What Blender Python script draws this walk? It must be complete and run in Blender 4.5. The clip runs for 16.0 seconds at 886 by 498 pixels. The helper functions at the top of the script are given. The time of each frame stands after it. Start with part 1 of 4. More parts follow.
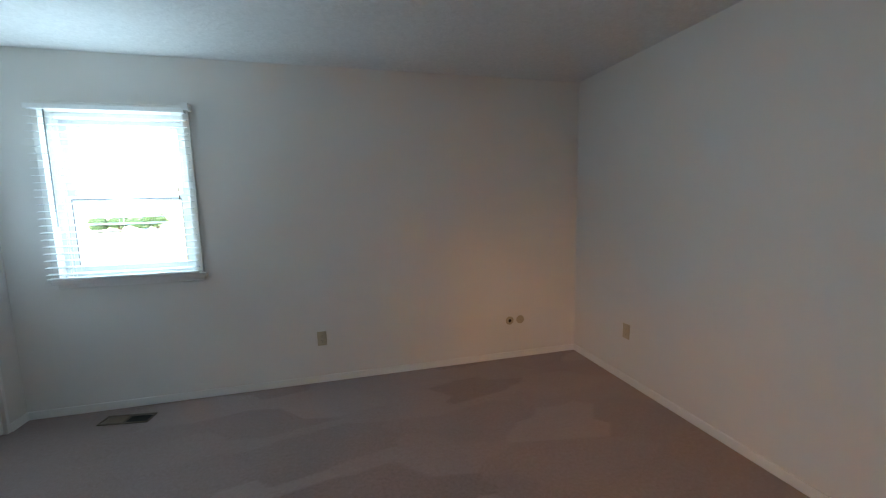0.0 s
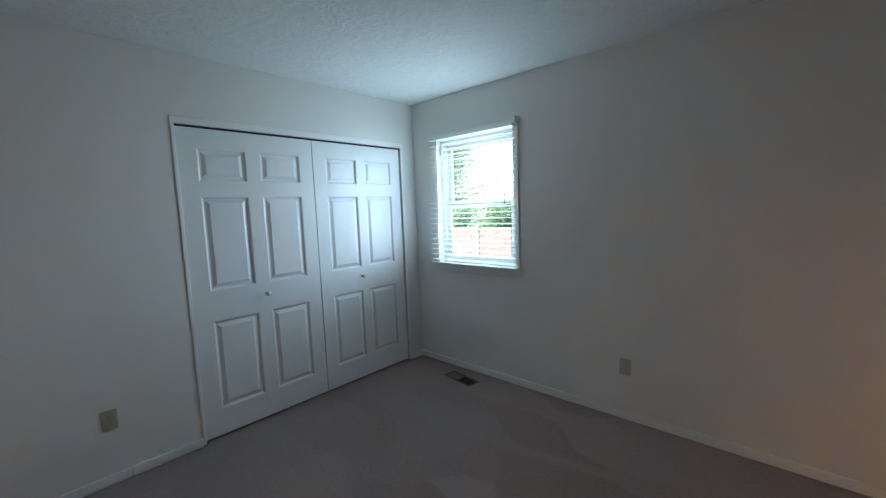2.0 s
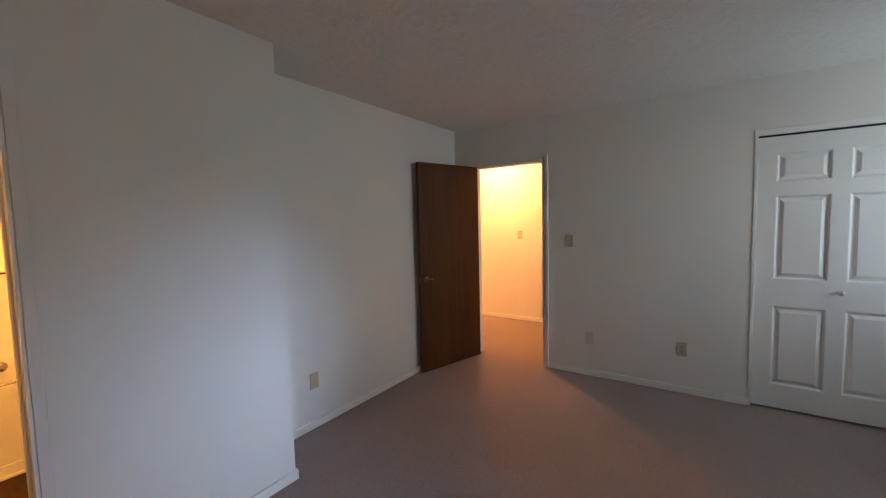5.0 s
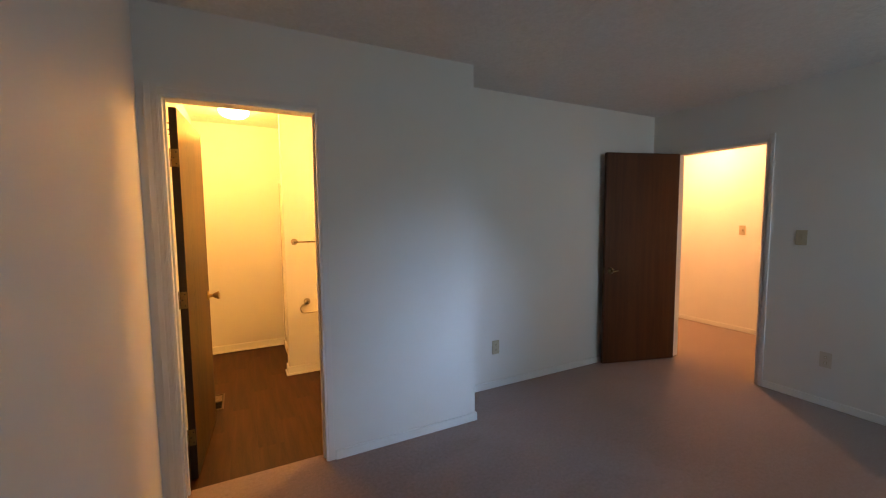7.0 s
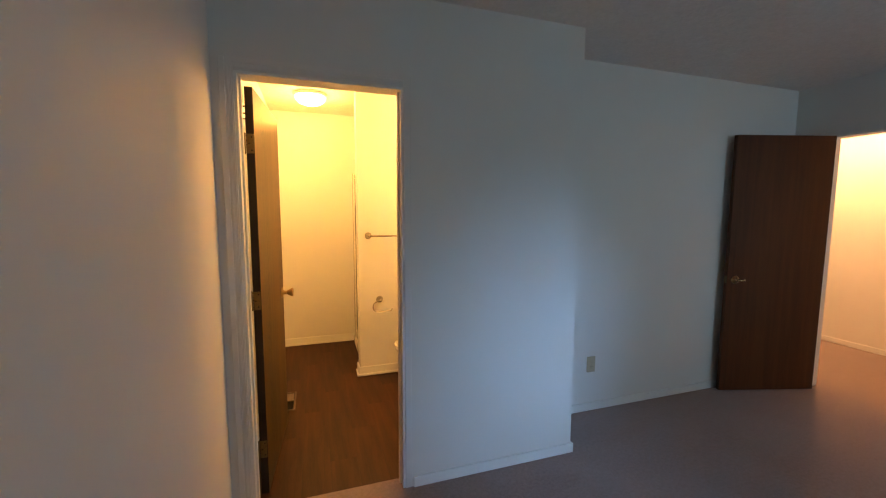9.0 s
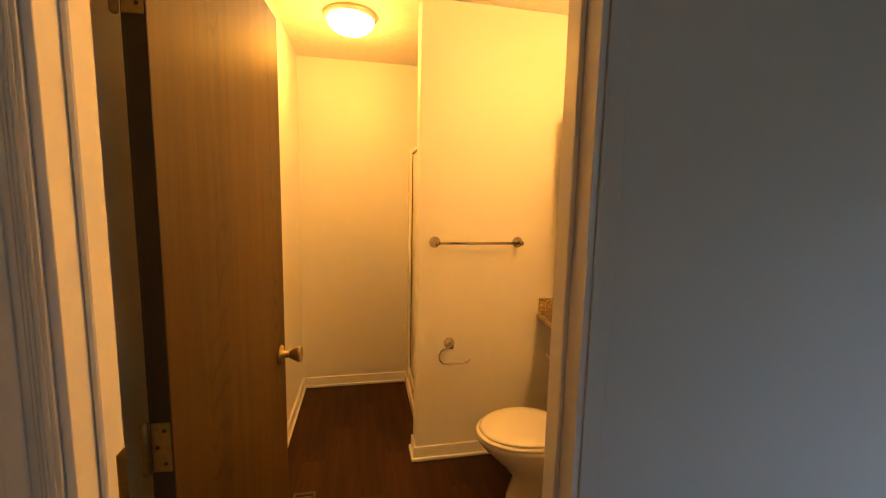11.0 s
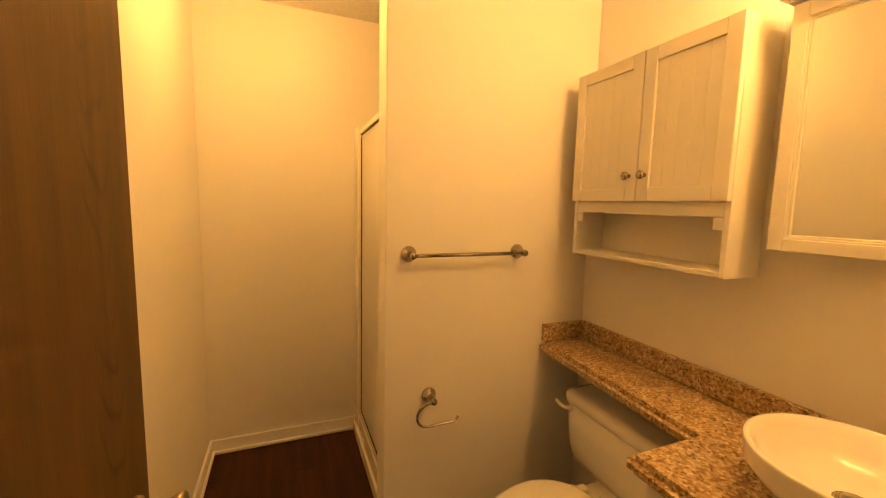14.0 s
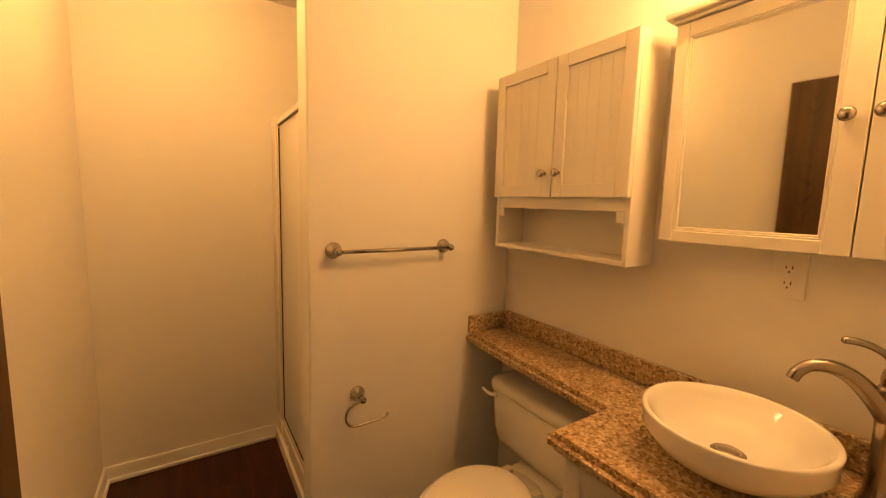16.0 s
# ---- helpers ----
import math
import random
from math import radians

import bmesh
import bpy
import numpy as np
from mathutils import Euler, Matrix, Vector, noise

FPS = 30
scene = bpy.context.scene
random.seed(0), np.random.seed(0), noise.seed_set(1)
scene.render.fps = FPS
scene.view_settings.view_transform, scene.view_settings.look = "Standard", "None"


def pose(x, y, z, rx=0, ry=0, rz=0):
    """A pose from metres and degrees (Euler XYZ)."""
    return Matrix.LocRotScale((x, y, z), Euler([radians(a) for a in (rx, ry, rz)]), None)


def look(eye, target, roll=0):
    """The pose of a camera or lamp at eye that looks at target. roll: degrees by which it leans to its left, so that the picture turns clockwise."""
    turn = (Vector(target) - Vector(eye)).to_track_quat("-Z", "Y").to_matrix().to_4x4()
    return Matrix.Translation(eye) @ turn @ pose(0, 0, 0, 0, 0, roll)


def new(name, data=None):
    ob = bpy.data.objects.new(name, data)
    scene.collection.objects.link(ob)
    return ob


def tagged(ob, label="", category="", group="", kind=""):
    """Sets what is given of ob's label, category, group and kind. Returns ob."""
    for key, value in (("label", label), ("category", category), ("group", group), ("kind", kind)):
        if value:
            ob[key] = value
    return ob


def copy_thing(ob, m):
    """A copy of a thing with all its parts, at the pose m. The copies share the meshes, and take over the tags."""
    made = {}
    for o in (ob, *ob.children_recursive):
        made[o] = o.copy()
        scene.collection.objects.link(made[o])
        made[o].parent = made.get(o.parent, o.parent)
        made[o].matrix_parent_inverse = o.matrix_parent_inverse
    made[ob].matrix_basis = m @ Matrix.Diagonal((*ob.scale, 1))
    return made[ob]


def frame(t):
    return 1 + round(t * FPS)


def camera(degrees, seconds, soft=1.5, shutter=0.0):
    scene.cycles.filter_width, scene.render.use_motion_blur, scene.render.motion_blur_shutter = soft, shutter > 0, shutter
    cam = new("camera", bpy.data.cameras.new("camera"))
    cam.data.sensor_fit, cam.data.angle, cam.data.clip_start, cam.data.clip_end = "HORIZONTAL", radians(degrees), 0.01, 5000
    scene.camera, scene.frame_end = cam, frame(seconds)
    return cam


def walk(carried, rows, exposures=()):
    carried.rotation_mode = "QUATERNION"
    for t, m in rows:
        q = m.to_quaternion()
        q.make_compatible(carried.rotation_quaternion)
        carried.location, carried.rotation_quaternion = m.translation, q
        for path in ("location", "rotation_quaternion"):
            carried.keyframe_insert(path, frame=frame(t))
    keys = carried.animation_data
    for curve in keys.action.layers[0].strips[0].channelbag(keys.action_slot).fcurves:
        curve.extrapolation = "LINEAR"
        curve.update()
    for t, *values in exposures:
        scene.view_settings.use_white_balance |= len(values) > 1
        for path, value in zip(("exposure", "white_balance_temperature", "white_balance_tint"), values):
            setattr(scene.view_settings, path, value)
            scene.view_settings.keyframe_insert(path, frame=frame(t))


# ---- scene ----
cam = camera(96.9, 16.0, 1.15)
PATH = [
    (0, (2.135, -3.176, 1.433), (2.635, -1.255, 1.189), -1.2),
    (0.5, (2.372, -2.934, 1.456), (2.512, -0.954, 1.209), -1.1),
    (1, (2.522, -2.772, 1.451), (2.084, -0.834, 1.218), -1.4),
    (1.5, (2.655, -2.711, 1.435), (1.732, -0.95, 1.22), -1.7),
    (2, (2.784, -2.662, 1.462), (1.438, -1.198, 1.256), -2.2),
    (2.5, (2.912, -2.563, 1.461), (1.232, -1.495, 1.272), -2.3),
    (3, (3.078, -2.491, 1.449), (1.183, -1.875, 1.281), -2.2),
    (3.5, (3.253, -2.445, 1.467), (1.263, -2.318, 1.314), -2.1),
    (4, (3.418, -2.376, 1.451), (1.467, -2.795, 1.312), -1.7),
    (4.5, (3.599, -2.325, 1.451), (1.775, -3.134, 1.317), -1.4),
    (5, (3.714, -2.245, 1.467), (2.063, -3.365, 1.326), -1.4),
    (5.2, (3.729, -2.207, 1.463), (2.157, -3.435, 1.32), -1.1),
    (7.3, (3.827, -1.881, 1.429), (2.989, -3.69, 1.27), -0.5),
    (7.5, (3.828, -1.876, 1.427), (3.025, -3.701, 1.266), -0.4),
    (8, (3.827, -1.905, 1.422), (3.093, -3.758, 1.251), -0.2),
    (8.5, (3.83, -2.04, 1.423), (3.163, -3.916, 1.236), 0.1),
    (9, (3.846, -2.309, 1.451), (3.222, -4.199, 1.253), 0.2),
    (9.2, (3.843, -2.422, 1.457), (3.238, -4.317, 1.254), 0.3),
    (11.3, (3.771, -3.814, 1.428), (3.397, -5.765, 1.193), 1.1),
    (11.5, (3.774, -3.903, 1.424), (3.409, -5.856, 1.189), 1.0),
    (12, (3.795, -4.079, 1.447), (3.434, -6.032, 1.213), 1.0),
    (12.5, (3.811, -4.21, 1.447), (3.429, -6.159, 1.216), 1.0),
    (13, (3.814, -4.262, 1.43), (3.338, -6.191, 1.203), 1.0),
    (13.5, (3.814, -4.287, 1.423), (3.202, -6.178, 1.197), 1.0),
    (14, (3.824, -4.315, 1.412), (3.078, -6.157, 1.188), 1.4),
    (14.5, (3.84, -4.325, 1.411), (2.983, -6.119, 1.187), 1.4),
    (15, (3.839, -4.326, 1.406), (2.899, -6.077, 1.18), 1.5),
    (15.5, (3.835, -4.32, 1.411), (2.815, -6.026, 1.18), 1.5),
    (16, (3.828, -4.314, 1.407), (2.75, -5.982, 1.175), 1.6),
]
EXPOSURES = [(0.0, 3.37, 6450, 10), (1.5, 2.95, 6150, 8), (2.5, 2.84, 6500, 10), (3.0, 2.88, 6700, 12), (3.5, 2.78, 7100, 14), (4.0, 2.71, 7750, 19), (5.0, 3.0, 7600, 20), (7.5, 2.71, 6650, 12), (9.2, 2.67, 6100, 8), (11.3, 1.84, 7700, 14), (12.5, 1.71, 7050, 11), (13.2, 1.74, 6500, 8), (14.5, 1.69, 6350, 11), (16.0, 1.59, 5900, 18)]
walk(cam, [(t, look(eye, target, roll)) for t, eye, target, roll in PATH], EXPOSURES)

# ---- world and lights ----
world = bpy.data.worlds.new("world")
scene.world = world
world.use_nodes = True
wn = world.node_tree.nodes
sky = wn.new("ShaderNodeTexSky")
sky.sky_type, sky.sun_disc = "NISHITA", False
sky.sun_elevation, sky.sun_rotation = radians(52), radians(200)
wn["Background"].inputs["Strength"].default_value = 0.15
world.node_tree.links.new(sky.outputs["Color"], wn["Background"].inputs["Color"])

sun = new("sun", bpy.data.lights.new("sun", "SUN"))
sun.data.energy, sun.data.angle, sun.data.color = 5.0, radians(0.5), (1.0, 0.95, 0.87)
sun.matrix_world = look((2, -20, 30), (2.0 + 8.0, -20 + 21.9, 0.2))


def lamp(name, kind, m, energy, color, size, size_y=None):
    data = bpy.data.lights.new(name, kind)
    data.energy, data.color = energy, color
    if kind == "AREA":
        data.shape, data.size, data.size_y = "RECTANGLE", size, size_y or size
    else:
        data.shadow_soft_size = size
    ob = new(name, data)
    ob.matrix_world = m
    return ob


DAY, WARM, HALLWARM = (0.60, 0.85, 1.0), (1.0, 0.415, 0.058), (1.0, 0.435, 0.155)
lamp("window_daylight", "AREA", look((0.707, 0.045, 1.51), (0.707, -1, 1.51)), 1.5, DAY, 0.74, 1.0)
# strips added on the room side of the blind to brighten the ceiling
for z in (1.25, 1.75):
    lamp("upward_fill_lamp", "AREA", look((0.707, -0.14, z), (0.64, -1.14, z + 0.75)), 0.50, DAY, 0.74, 0.18)
# added beam lamps imitate sky light down the room and on the closet doors
for aim, energy, wide, tall, spread in (((1.137, -0.962, 1.30), 0.36, 0.17, 0.32, 27), ((1.197, -0.962, 1.17), 0.14, 0.17, 0.32, 25), ((-0.02, -0.78, 1.48), 0.34, 0.24, 0.80, 110)):
    beam = lamp("aimed_sky_fill", "AREA", look((0.707, 0.038, 1.52), aim), energy, (0.40, 0.62, 1.0), wide, tall)
    beam.data.spread = radians(spread)
lamp("bath_ceiling_lamp", "POINT", pose(3.84, -5.98, 2.25), 4.5, WARM, 0.09)
for y in (-4.78, -4.62, -4.46):
    lamp("vanity_lamp", "POINT", pose(2.752, y, 2.13), 2.42, WARM, 0.045)
lamp("hall_ceiling_lamp", "POINT", pose(-1.0, -4.80, 2.27), 10.0, HALLWARM, 0.06)

# ---- materials ----


def nodes_of(name):
    m = bpy.data.materials.new(name)
    m.use_nodes = True
    return m, m.node_tree.nodes, m.node_tree.links, m.node_tree.nodes["Principled BSDF"]


def ramp(n, stops):
    r = n.new("ShaderNodeValToRGB")
    while len(r.color_ramp.elements) < len(stops):
        r.color_ramp.elements.new(0.5)
    for e, (p, c) in zip(r.color_ramp.elements, stops):
        e.position, e.color = p, (*c, 1)
    return r


def coords(n, l, scale=(1, 1, 1), turn=(0, 0, 0)):
    tc, mp = n.new("ShaderNodeTexCoord"), n.new("ShaderNodeMapping")
    l.new(tc.outputs["Object"], mp.inputs["Vector"])
    mp.inputs["Scale"].default_value = scale
    mp.inputs["Rotation"].default_value = [radians(a) for a in turn]
    return mp.outputs["Vector"]


def noise_tex(n, l, vec, scale, detail=3.0, rough=0.5, distortion=0.0):
    t = n.new("ShaderNodeTexNoise")
    l.new(vec, t.inputs["Vector"])
    for k, v in (("Scale", scale), ("Detail", detail), ("Roughness", rough), ("Distortion", distortion)):
        t.inputs[k].default_value = v
    return t.outputs["Fac"]


def bump(n, l, bsdf, height, strength, distance, before=None):
    b = n.new("ShaderNodeBump")
    b.inputs["Strength"].default_value, b.inputs["Distance"].default_value = strength, distance
    l.new(height, b.inputs["Height"])
    if before:
        l.new(before, b.inputs["Normal"])
    l.new(b.outputs["Normal"], bsdf.inputs["Normal"])
    return b.outputs["Normal"]


def plain(name, color, rough=0.5, metal=0.0, vary=0.06, fine=120.0, relief=0.0, depth=0.001, coat=0.0, stretch=(1, 1, 1), rvary=0.1):
    """A surface with stains at a large and grain at a small scale, worn gloss and fine relief."""
    m, n, l, p = nodes_of(name)
    v = coords(n, l, stretch)
    big, small = noise_tex(n, l, v, 1.7, 4), noise_tex(n, l, v, fine, 2)
    mixv = n.new("ShaderNodeMath")
    mixv.operation = "ADD"
    l.new(big, mixv.inputs[0]), l.new(small, mixv.inputs[1])
    lo, hi = [max(0.0, c * (1 - vary)) for c in color], [min(1.0, c * (1 + vary)) for c in color]
    half = n.new("ShaderNodeMath")
    half.operation = "MULTIPLY"
    half.inputs[1].default_value = 0.5
    l.new(mixv.outputs[0], half.inputs[0])
    r = ramp(n, [(0.3, lo), (0.7, hi)])
    l.new(half.outputs[0], r.inputs["Fac"]), l.new(r.outputs["Color"], p.inputs["Base Color"])
    rr = n.new("ShaderNodeMapRange")
    rr.inputs["To Min"].default_value, rr.inputs["To Max"].default_value = max(0.02, rough - rvary), min(1.0, rough + rvary)
    l.new(big, rr.inputs["Value"]), l.new(rr.outputs["Result"], p.inputs["Roughness"])
    p.inputs["Metallic"].default_value, p.inputs["Coat Weight"].default_value = metal, coat
    if relief:
        bump(n, l, p, small, relief, depth)
    return m


def carpet_material():
    m, n, l, p = nodes_of("carpet")
    v = coords(n, l)
    tuft, clump = noise_tex(n, l, v, 420, 3, 0.7), noise_tex(n, l, v, 55, 3)
    broad = noise_tex(n, l, v, 1.3, 3, 0.5, 0.6)
    swath = n.new("ShaderNodeTexVoronoi")
    swath.distance, swath.feature = "CHEBYCHEV", "SMOOTH_F1"
    swath.inputs["Smoothness"].default_value = 0.07
    l.new(coords(n, l, (0.8, 1.7, 1), (0, 0, -24)), swath.inputs["Vector"])
    swath.inputs["Scale"].default_value = 1.6
    sep = n.new("ShaderNodeSeparateColor")
    l.new(swath.outputs["Color"], sep.inputs["Color"])

    # vacuum strokes are fresh by the window wall and trodden out elsewhere
    place, fresh = n.new("ShaderNodeSeparateXYZ"), n.new("ShaderNodeMapRange")
    l.new(v, place.inputs["Vector"]), l.new(place.outputs["Y"], fresh.inputs["Value"])
    fresh.inputs["From Min"].default_value, fresh.inputs["From Max"].default_value = -2.8, -1.4
    fresh.inputs["To Min"].default_value, fresh.inputs["To Max"].default_value = 0.25, 1.0

    side = n.new("ShaderNodeMapRange")
    l.new(place.outputs["X"], side.inputs["Value"])
    side.inputs["From Min"].default_value, side.inputs["From Max"].default_value = 0.5, 1.7
    side.inputs["To Min"].default_value, side.inputs["To Max"].default_value = 0.3, 1.0

    def mathn(op, a, b):
        k = n.new("ShaderNodeMath")
        k.operation = op
        for i, s in enumerate((a, b)):
            if isinstance(s, float):
                k.inputs[i].default_value = s
            else:
                l.new(s, k.inputs[i])
        return k.outputs[0]

    total = mathn("ADD", mathn("MULTIPLY", tuft, 0.36), mathn("MULTIPLY", clump, 0.22))
    total = mathn("ADD", total, mathn("MULTIPLY", mathn("MULTIPLY", sep.outputs["Red"], mathn("MULTIPLY", fresh.outputs["Result"], side.outputs["Result"])), 0.15))
    total = mathn("ADD", total, mathn("MULTIPLY", broad, 0.12))
    r = ramp(n, [(0.22, (0.21, 0.150, 0.138)), (0.5, (0.40, 0.305, 0.285)), (0.8, (0.52, 0.415, 0.39))])
    l.new(total, r.inputs["Fac"]), l.new(r.outputs["Color"], p.inputs["Base Color"])
    p.inputs["Roughness"].default_value, p.inputs["Sheen Weight"].default_value = 1.0, 0.25
    p.inputs["Specular IOR Level"].default_value = 0.05
    a = bump(n, l, p, tuft, 0.6, 0.004)
    bump(n, l, p, clump, 0.35, 0.006, a)
    return m


def wall_material(name, color):
    m, n, l, p = nodes_of(name)
    v = coords(n, l)
    big, mid, fine = noise_tex(n, l, v, 0.9, 4), noise_tex(n, l, v, 14, 3), noise_tex(n, l, v, 260, 2)
    r = ramp(n, [(0.3, [c * 0.965 for c in color]), (0.7, [min(1, c * 1.02) for c in color])])
    l.new(big, r.inputs["Fac"]), l.new(r.outputs["Color"], p.inputs["Base Color"])
    p.inputs["Roughness"].default_value, p.inputs["Specular IOR Level"].default_value = 0.62, 0.3
    a = bump(n, l, p, fine, 0.14, 0.001)
    bump(n, l, p, mid, 0.05, 0.003, a)
    return m


def ceiling_material():
    m, n, l, p = nodes_of("stippled_ceiling")
    v = coords(n, l)
    stamp, ridge = noise_tex(n, l, v, 8.5, 5, 0.55, 1.6), noise_tex(n, l, v, 27, 4, 0.6, 1.2)
    r = ramp(n, [(0.3, (0.70, 0.70, 0.69)), (0.7, (0.79, 0.79, 0.78))])
    l.new(ridge, r.inputs["Fac"]), l.new(r.outputs["Color"], p.inputs["Base Color"])
    p.inputs["Roughness"].default_value = 0.85
    k = n.new("ShaderNodeMapRange")
    k.inputs["From Min"].default_value, k.inputs["From Max"].default_value = 0.46, 0.62
    l.new(stamp, k.inputs["Value"])
    a = bump(n, l, p, k.outputs["Result"], 0.19, 0.009)
    bump(n, l, p, ridge, 0.13, 0.005, a)
    return m


ARCH_X = 0.195


def wood_material(name, dark, light, rough, along="z", coat=0.2, random_tone=0.0, arches=0.0, gloss=0.5):
    """Stained veneer: long fibres, fine pores, and arched figure in patches."""
    m, n, l, p = nodes_of(name)
    squeeze, arch = {"z": ((1, 1, 0.045), (1, 1, 0.16)), "y": ((1, 0.06, 1), (1, 0.2, 1))}[along]
    v, va = coords(n, l, squeeze), coords(n, l, arch)
    fibre, pores = noise_tex(n, l, v, 26, 5, 0.6, 0.4), noise_tex(n, l, v, 330, 3, 0.65)
    tone = noise_tex(n, l, va, 3.2, 3, 0.5, 0.5)
    def calc(op, a, b=0.0, c=0.0):
        k = n.new("ShaderNodeMath")
        k.operation = op
        for i, x in enumerate((a, b, c)):
            if isinstance(x, (int, float)):
                k.inputs[i].default_value = x
            else:
                l.new(x, k.inputs[i])
        return k.outputs[0]

    # arched figure: curved bands stacked along the grain, in one column
    tc, sep = n.new("ShaderNodeTexCoord"), n.new("ShaderNodeSeparateXYZ")
    l.new(tc.outputs["Object"], sep.inputs["Vector"])
    run = sep.outputs["Z" if along == "z" else "Y"]
    sway = noise_tex(n, l, va, 7.0, 2)
    dx = calc("ADD", calc("SUBTRACT", sep.outputs["X"], ARCH_X if along == "z" else 0.02), calc("MULTIPLY", calc("SUBTRACT", tone, 0.5), 0.06))
    wobble = noise_tex(n, l, coords(n, l, (1, 1, 0.5)), 30, 3)
    if along == "z":
        # a second, narrower column of figure towards the free edge
        other = calc("MULTIPLY", calc("ADD", calc("SUBTRACT", sep.outputs["X"], ARCH_X + 0.42), calc("MULTIPLY", calc("SUBTRACT", tone, 0.5), 0.05)), 1.9)
        dx = calc("MINIMUM", calc("ABSOLUTE", dx), calc("ABSOLUTE", other))
    level = calc("MULTIPLY_ADD", sway, 0.45, calc("MULTIPLY_ADD", calc("MULTIPLY", dx, dx), -15.0, run))
    level = calc("MULTIPLY_ADD", wobble, 0.035, level)
    wave = calc("POWER", calc("MULTIPLY_ADD", calc("SINE", calc("MULTIPLY", level, 80.0)), 0.5, 0.5), 7.0)
    info = n.new("ShaderNodeObjectInfo") if random_tone else None
    total = None
    mask = n.new("ShaderNodeMapRange")
    mask.inputs["From Min"].default_value, mask.inputs["From Max"].default_value = 0.085, 0.03
    l.new(calc("ABSOLUTE", dx), mask.inputs["Value"])
    figure = n.new("ShaderNodeMath")
    figure.operation = "MULTIPLY"
    spread = n.new("ShaderNodeMapRange")
    spread.inputs["From Min"].default_value, spread.inputs["From Max"].default_value = 0.40, 0.58
    l.new(noise_tex(n, l, coords(n, l, (1, 1, 0.6), (3, 0, 1)), 4.5, 2), spread.inputs["Value"])
    l.new(wave, figure.inputs[0]), l.new(calc("MULTIPLY", mask.outputs["Result"], spread.outputs["Result"]), figure.inputs[1])
    for socket, weight in ((fibre, 0.42), (pores, 0.20), (tone, 0.38), (arches and figure.outputs[0], -arches), (info and info.outputs["Random"], random_tone)):
        if not socket:
            continue
        k = n.new("ShaderNodeMath")
        k.operation = "MULTIPLY_ADD"
        l.new(socket, k.inputs[0])
        k.inputs[1].default_value = weight
        if total:
            l.new(total, k.inputs[2])
        else:
            k.inputs[2].default_value = 0.0
        total = k.outputs[0]
    r = ramp(n, [(0.36, dark), (0.62, light)])
    l.new(total, r.inputs["Fac"]), l.new(r.outputs["Color"], p.inputs["Base Color"])
    p.inputs["Roughness"].default_value, p.inputs["Coat Weight"].default_value, p.inputs["Coat Roughness"].default_value = rough, coat, 0.35
    p.inputs["Specular IOR Level"].default_value = gloss
    bump(n, l, p, pores, 0.12, 0.0008)
    return m


def granite_material():
    """Speckled laminate: irregular grains of cream, gold and brown, gathered in cloudy drifts."""
    m, n, l, p = nodes_of("granite_laminate")
    v = coords(n, l)
    warp = n.new("ShaderNodeTexNoise")
    l.new(v, warp.inputs["Vector"])
    warp.inputs["Scale"].default_value, warp.inputs["Detail"].default_value = 110, 3
    push = n.new("ShaderNodeVectorMath")
    push.operation = "MULTIPLY_ADD"
    push.inputs[1].default_value = (0.012, 0.012, 0.012)
    l.new(warp.outputs["Color"], push.inputs[0]), l.new(v, push.inputs[2])
    cells = n.new("ShaderNodeTexVoronoi")
    l.new(push.outputs["Vector"], cells.inputs["Vector"])
    cells.inputs["Scale"].default_value = 150
    tone = n.new("ShaderNodeSeparateColor")
    l.new(cells.outputs["Color"], tone.inputs["Color"])
    drift = noise_tex(n, l, v, 34, 3, 0.6)
    add = n.new("ShaderNodeMath")
    add.operation = "MULTIPLY_ADD"
    add.inputs[1].default_value = 0.55
    l.new(tone.outputs["Red"], add.inputs[0])
    low = n.new("ShaderNodeMath")
    low.operation = "MULTIPLY"
    low.inputs[1].default_value = 0.5
    l.new(drift, low.inputs[0]), l.new(low.outputs[0], add.inputs[2])
    r = ramp(n, [(0.20, (0.10, 0.055, 0.030)), (0.33, (0.25, 0.155, 0.075)), (0.50, (0.38, 0.265, 0.135)), (0.66, (0.48, 0.36, 0.20)), (0.80, (0.66, 0.54, 0.36))])
    l.new(add.outputs[0], r.inputs["Fac"]), l.new(r.outputs["Color"], p.inputs["Base Color"])
    p.inputs["Roughness"].default_value = 0.36
    bump(n, l, p, drift, 0.05, 0.001)
    return m


def glass_material(name, color, rough=0.0):
    m, n, l, p = nodes_of(name)
    p.inputs["Base Color"].default_value = (*color, 1)
    p.inputs["Transmission Weight"].default_value, p.inputs["Roughness"].default_value, p.inputs["IOR"].default_value = 1.0, rough, 1.45
    return m


def glow_material(name, color, strength):
    m, n, l, p = nodes_of(name)
    p.inputs["Base Color"].default_value = (0.8, 0.78, 0.7, 1)
    p.inputs["Emission Color"].default_value = (*color, 1)
    p.inputs["Emission Strength"].default_value = strength
    return m


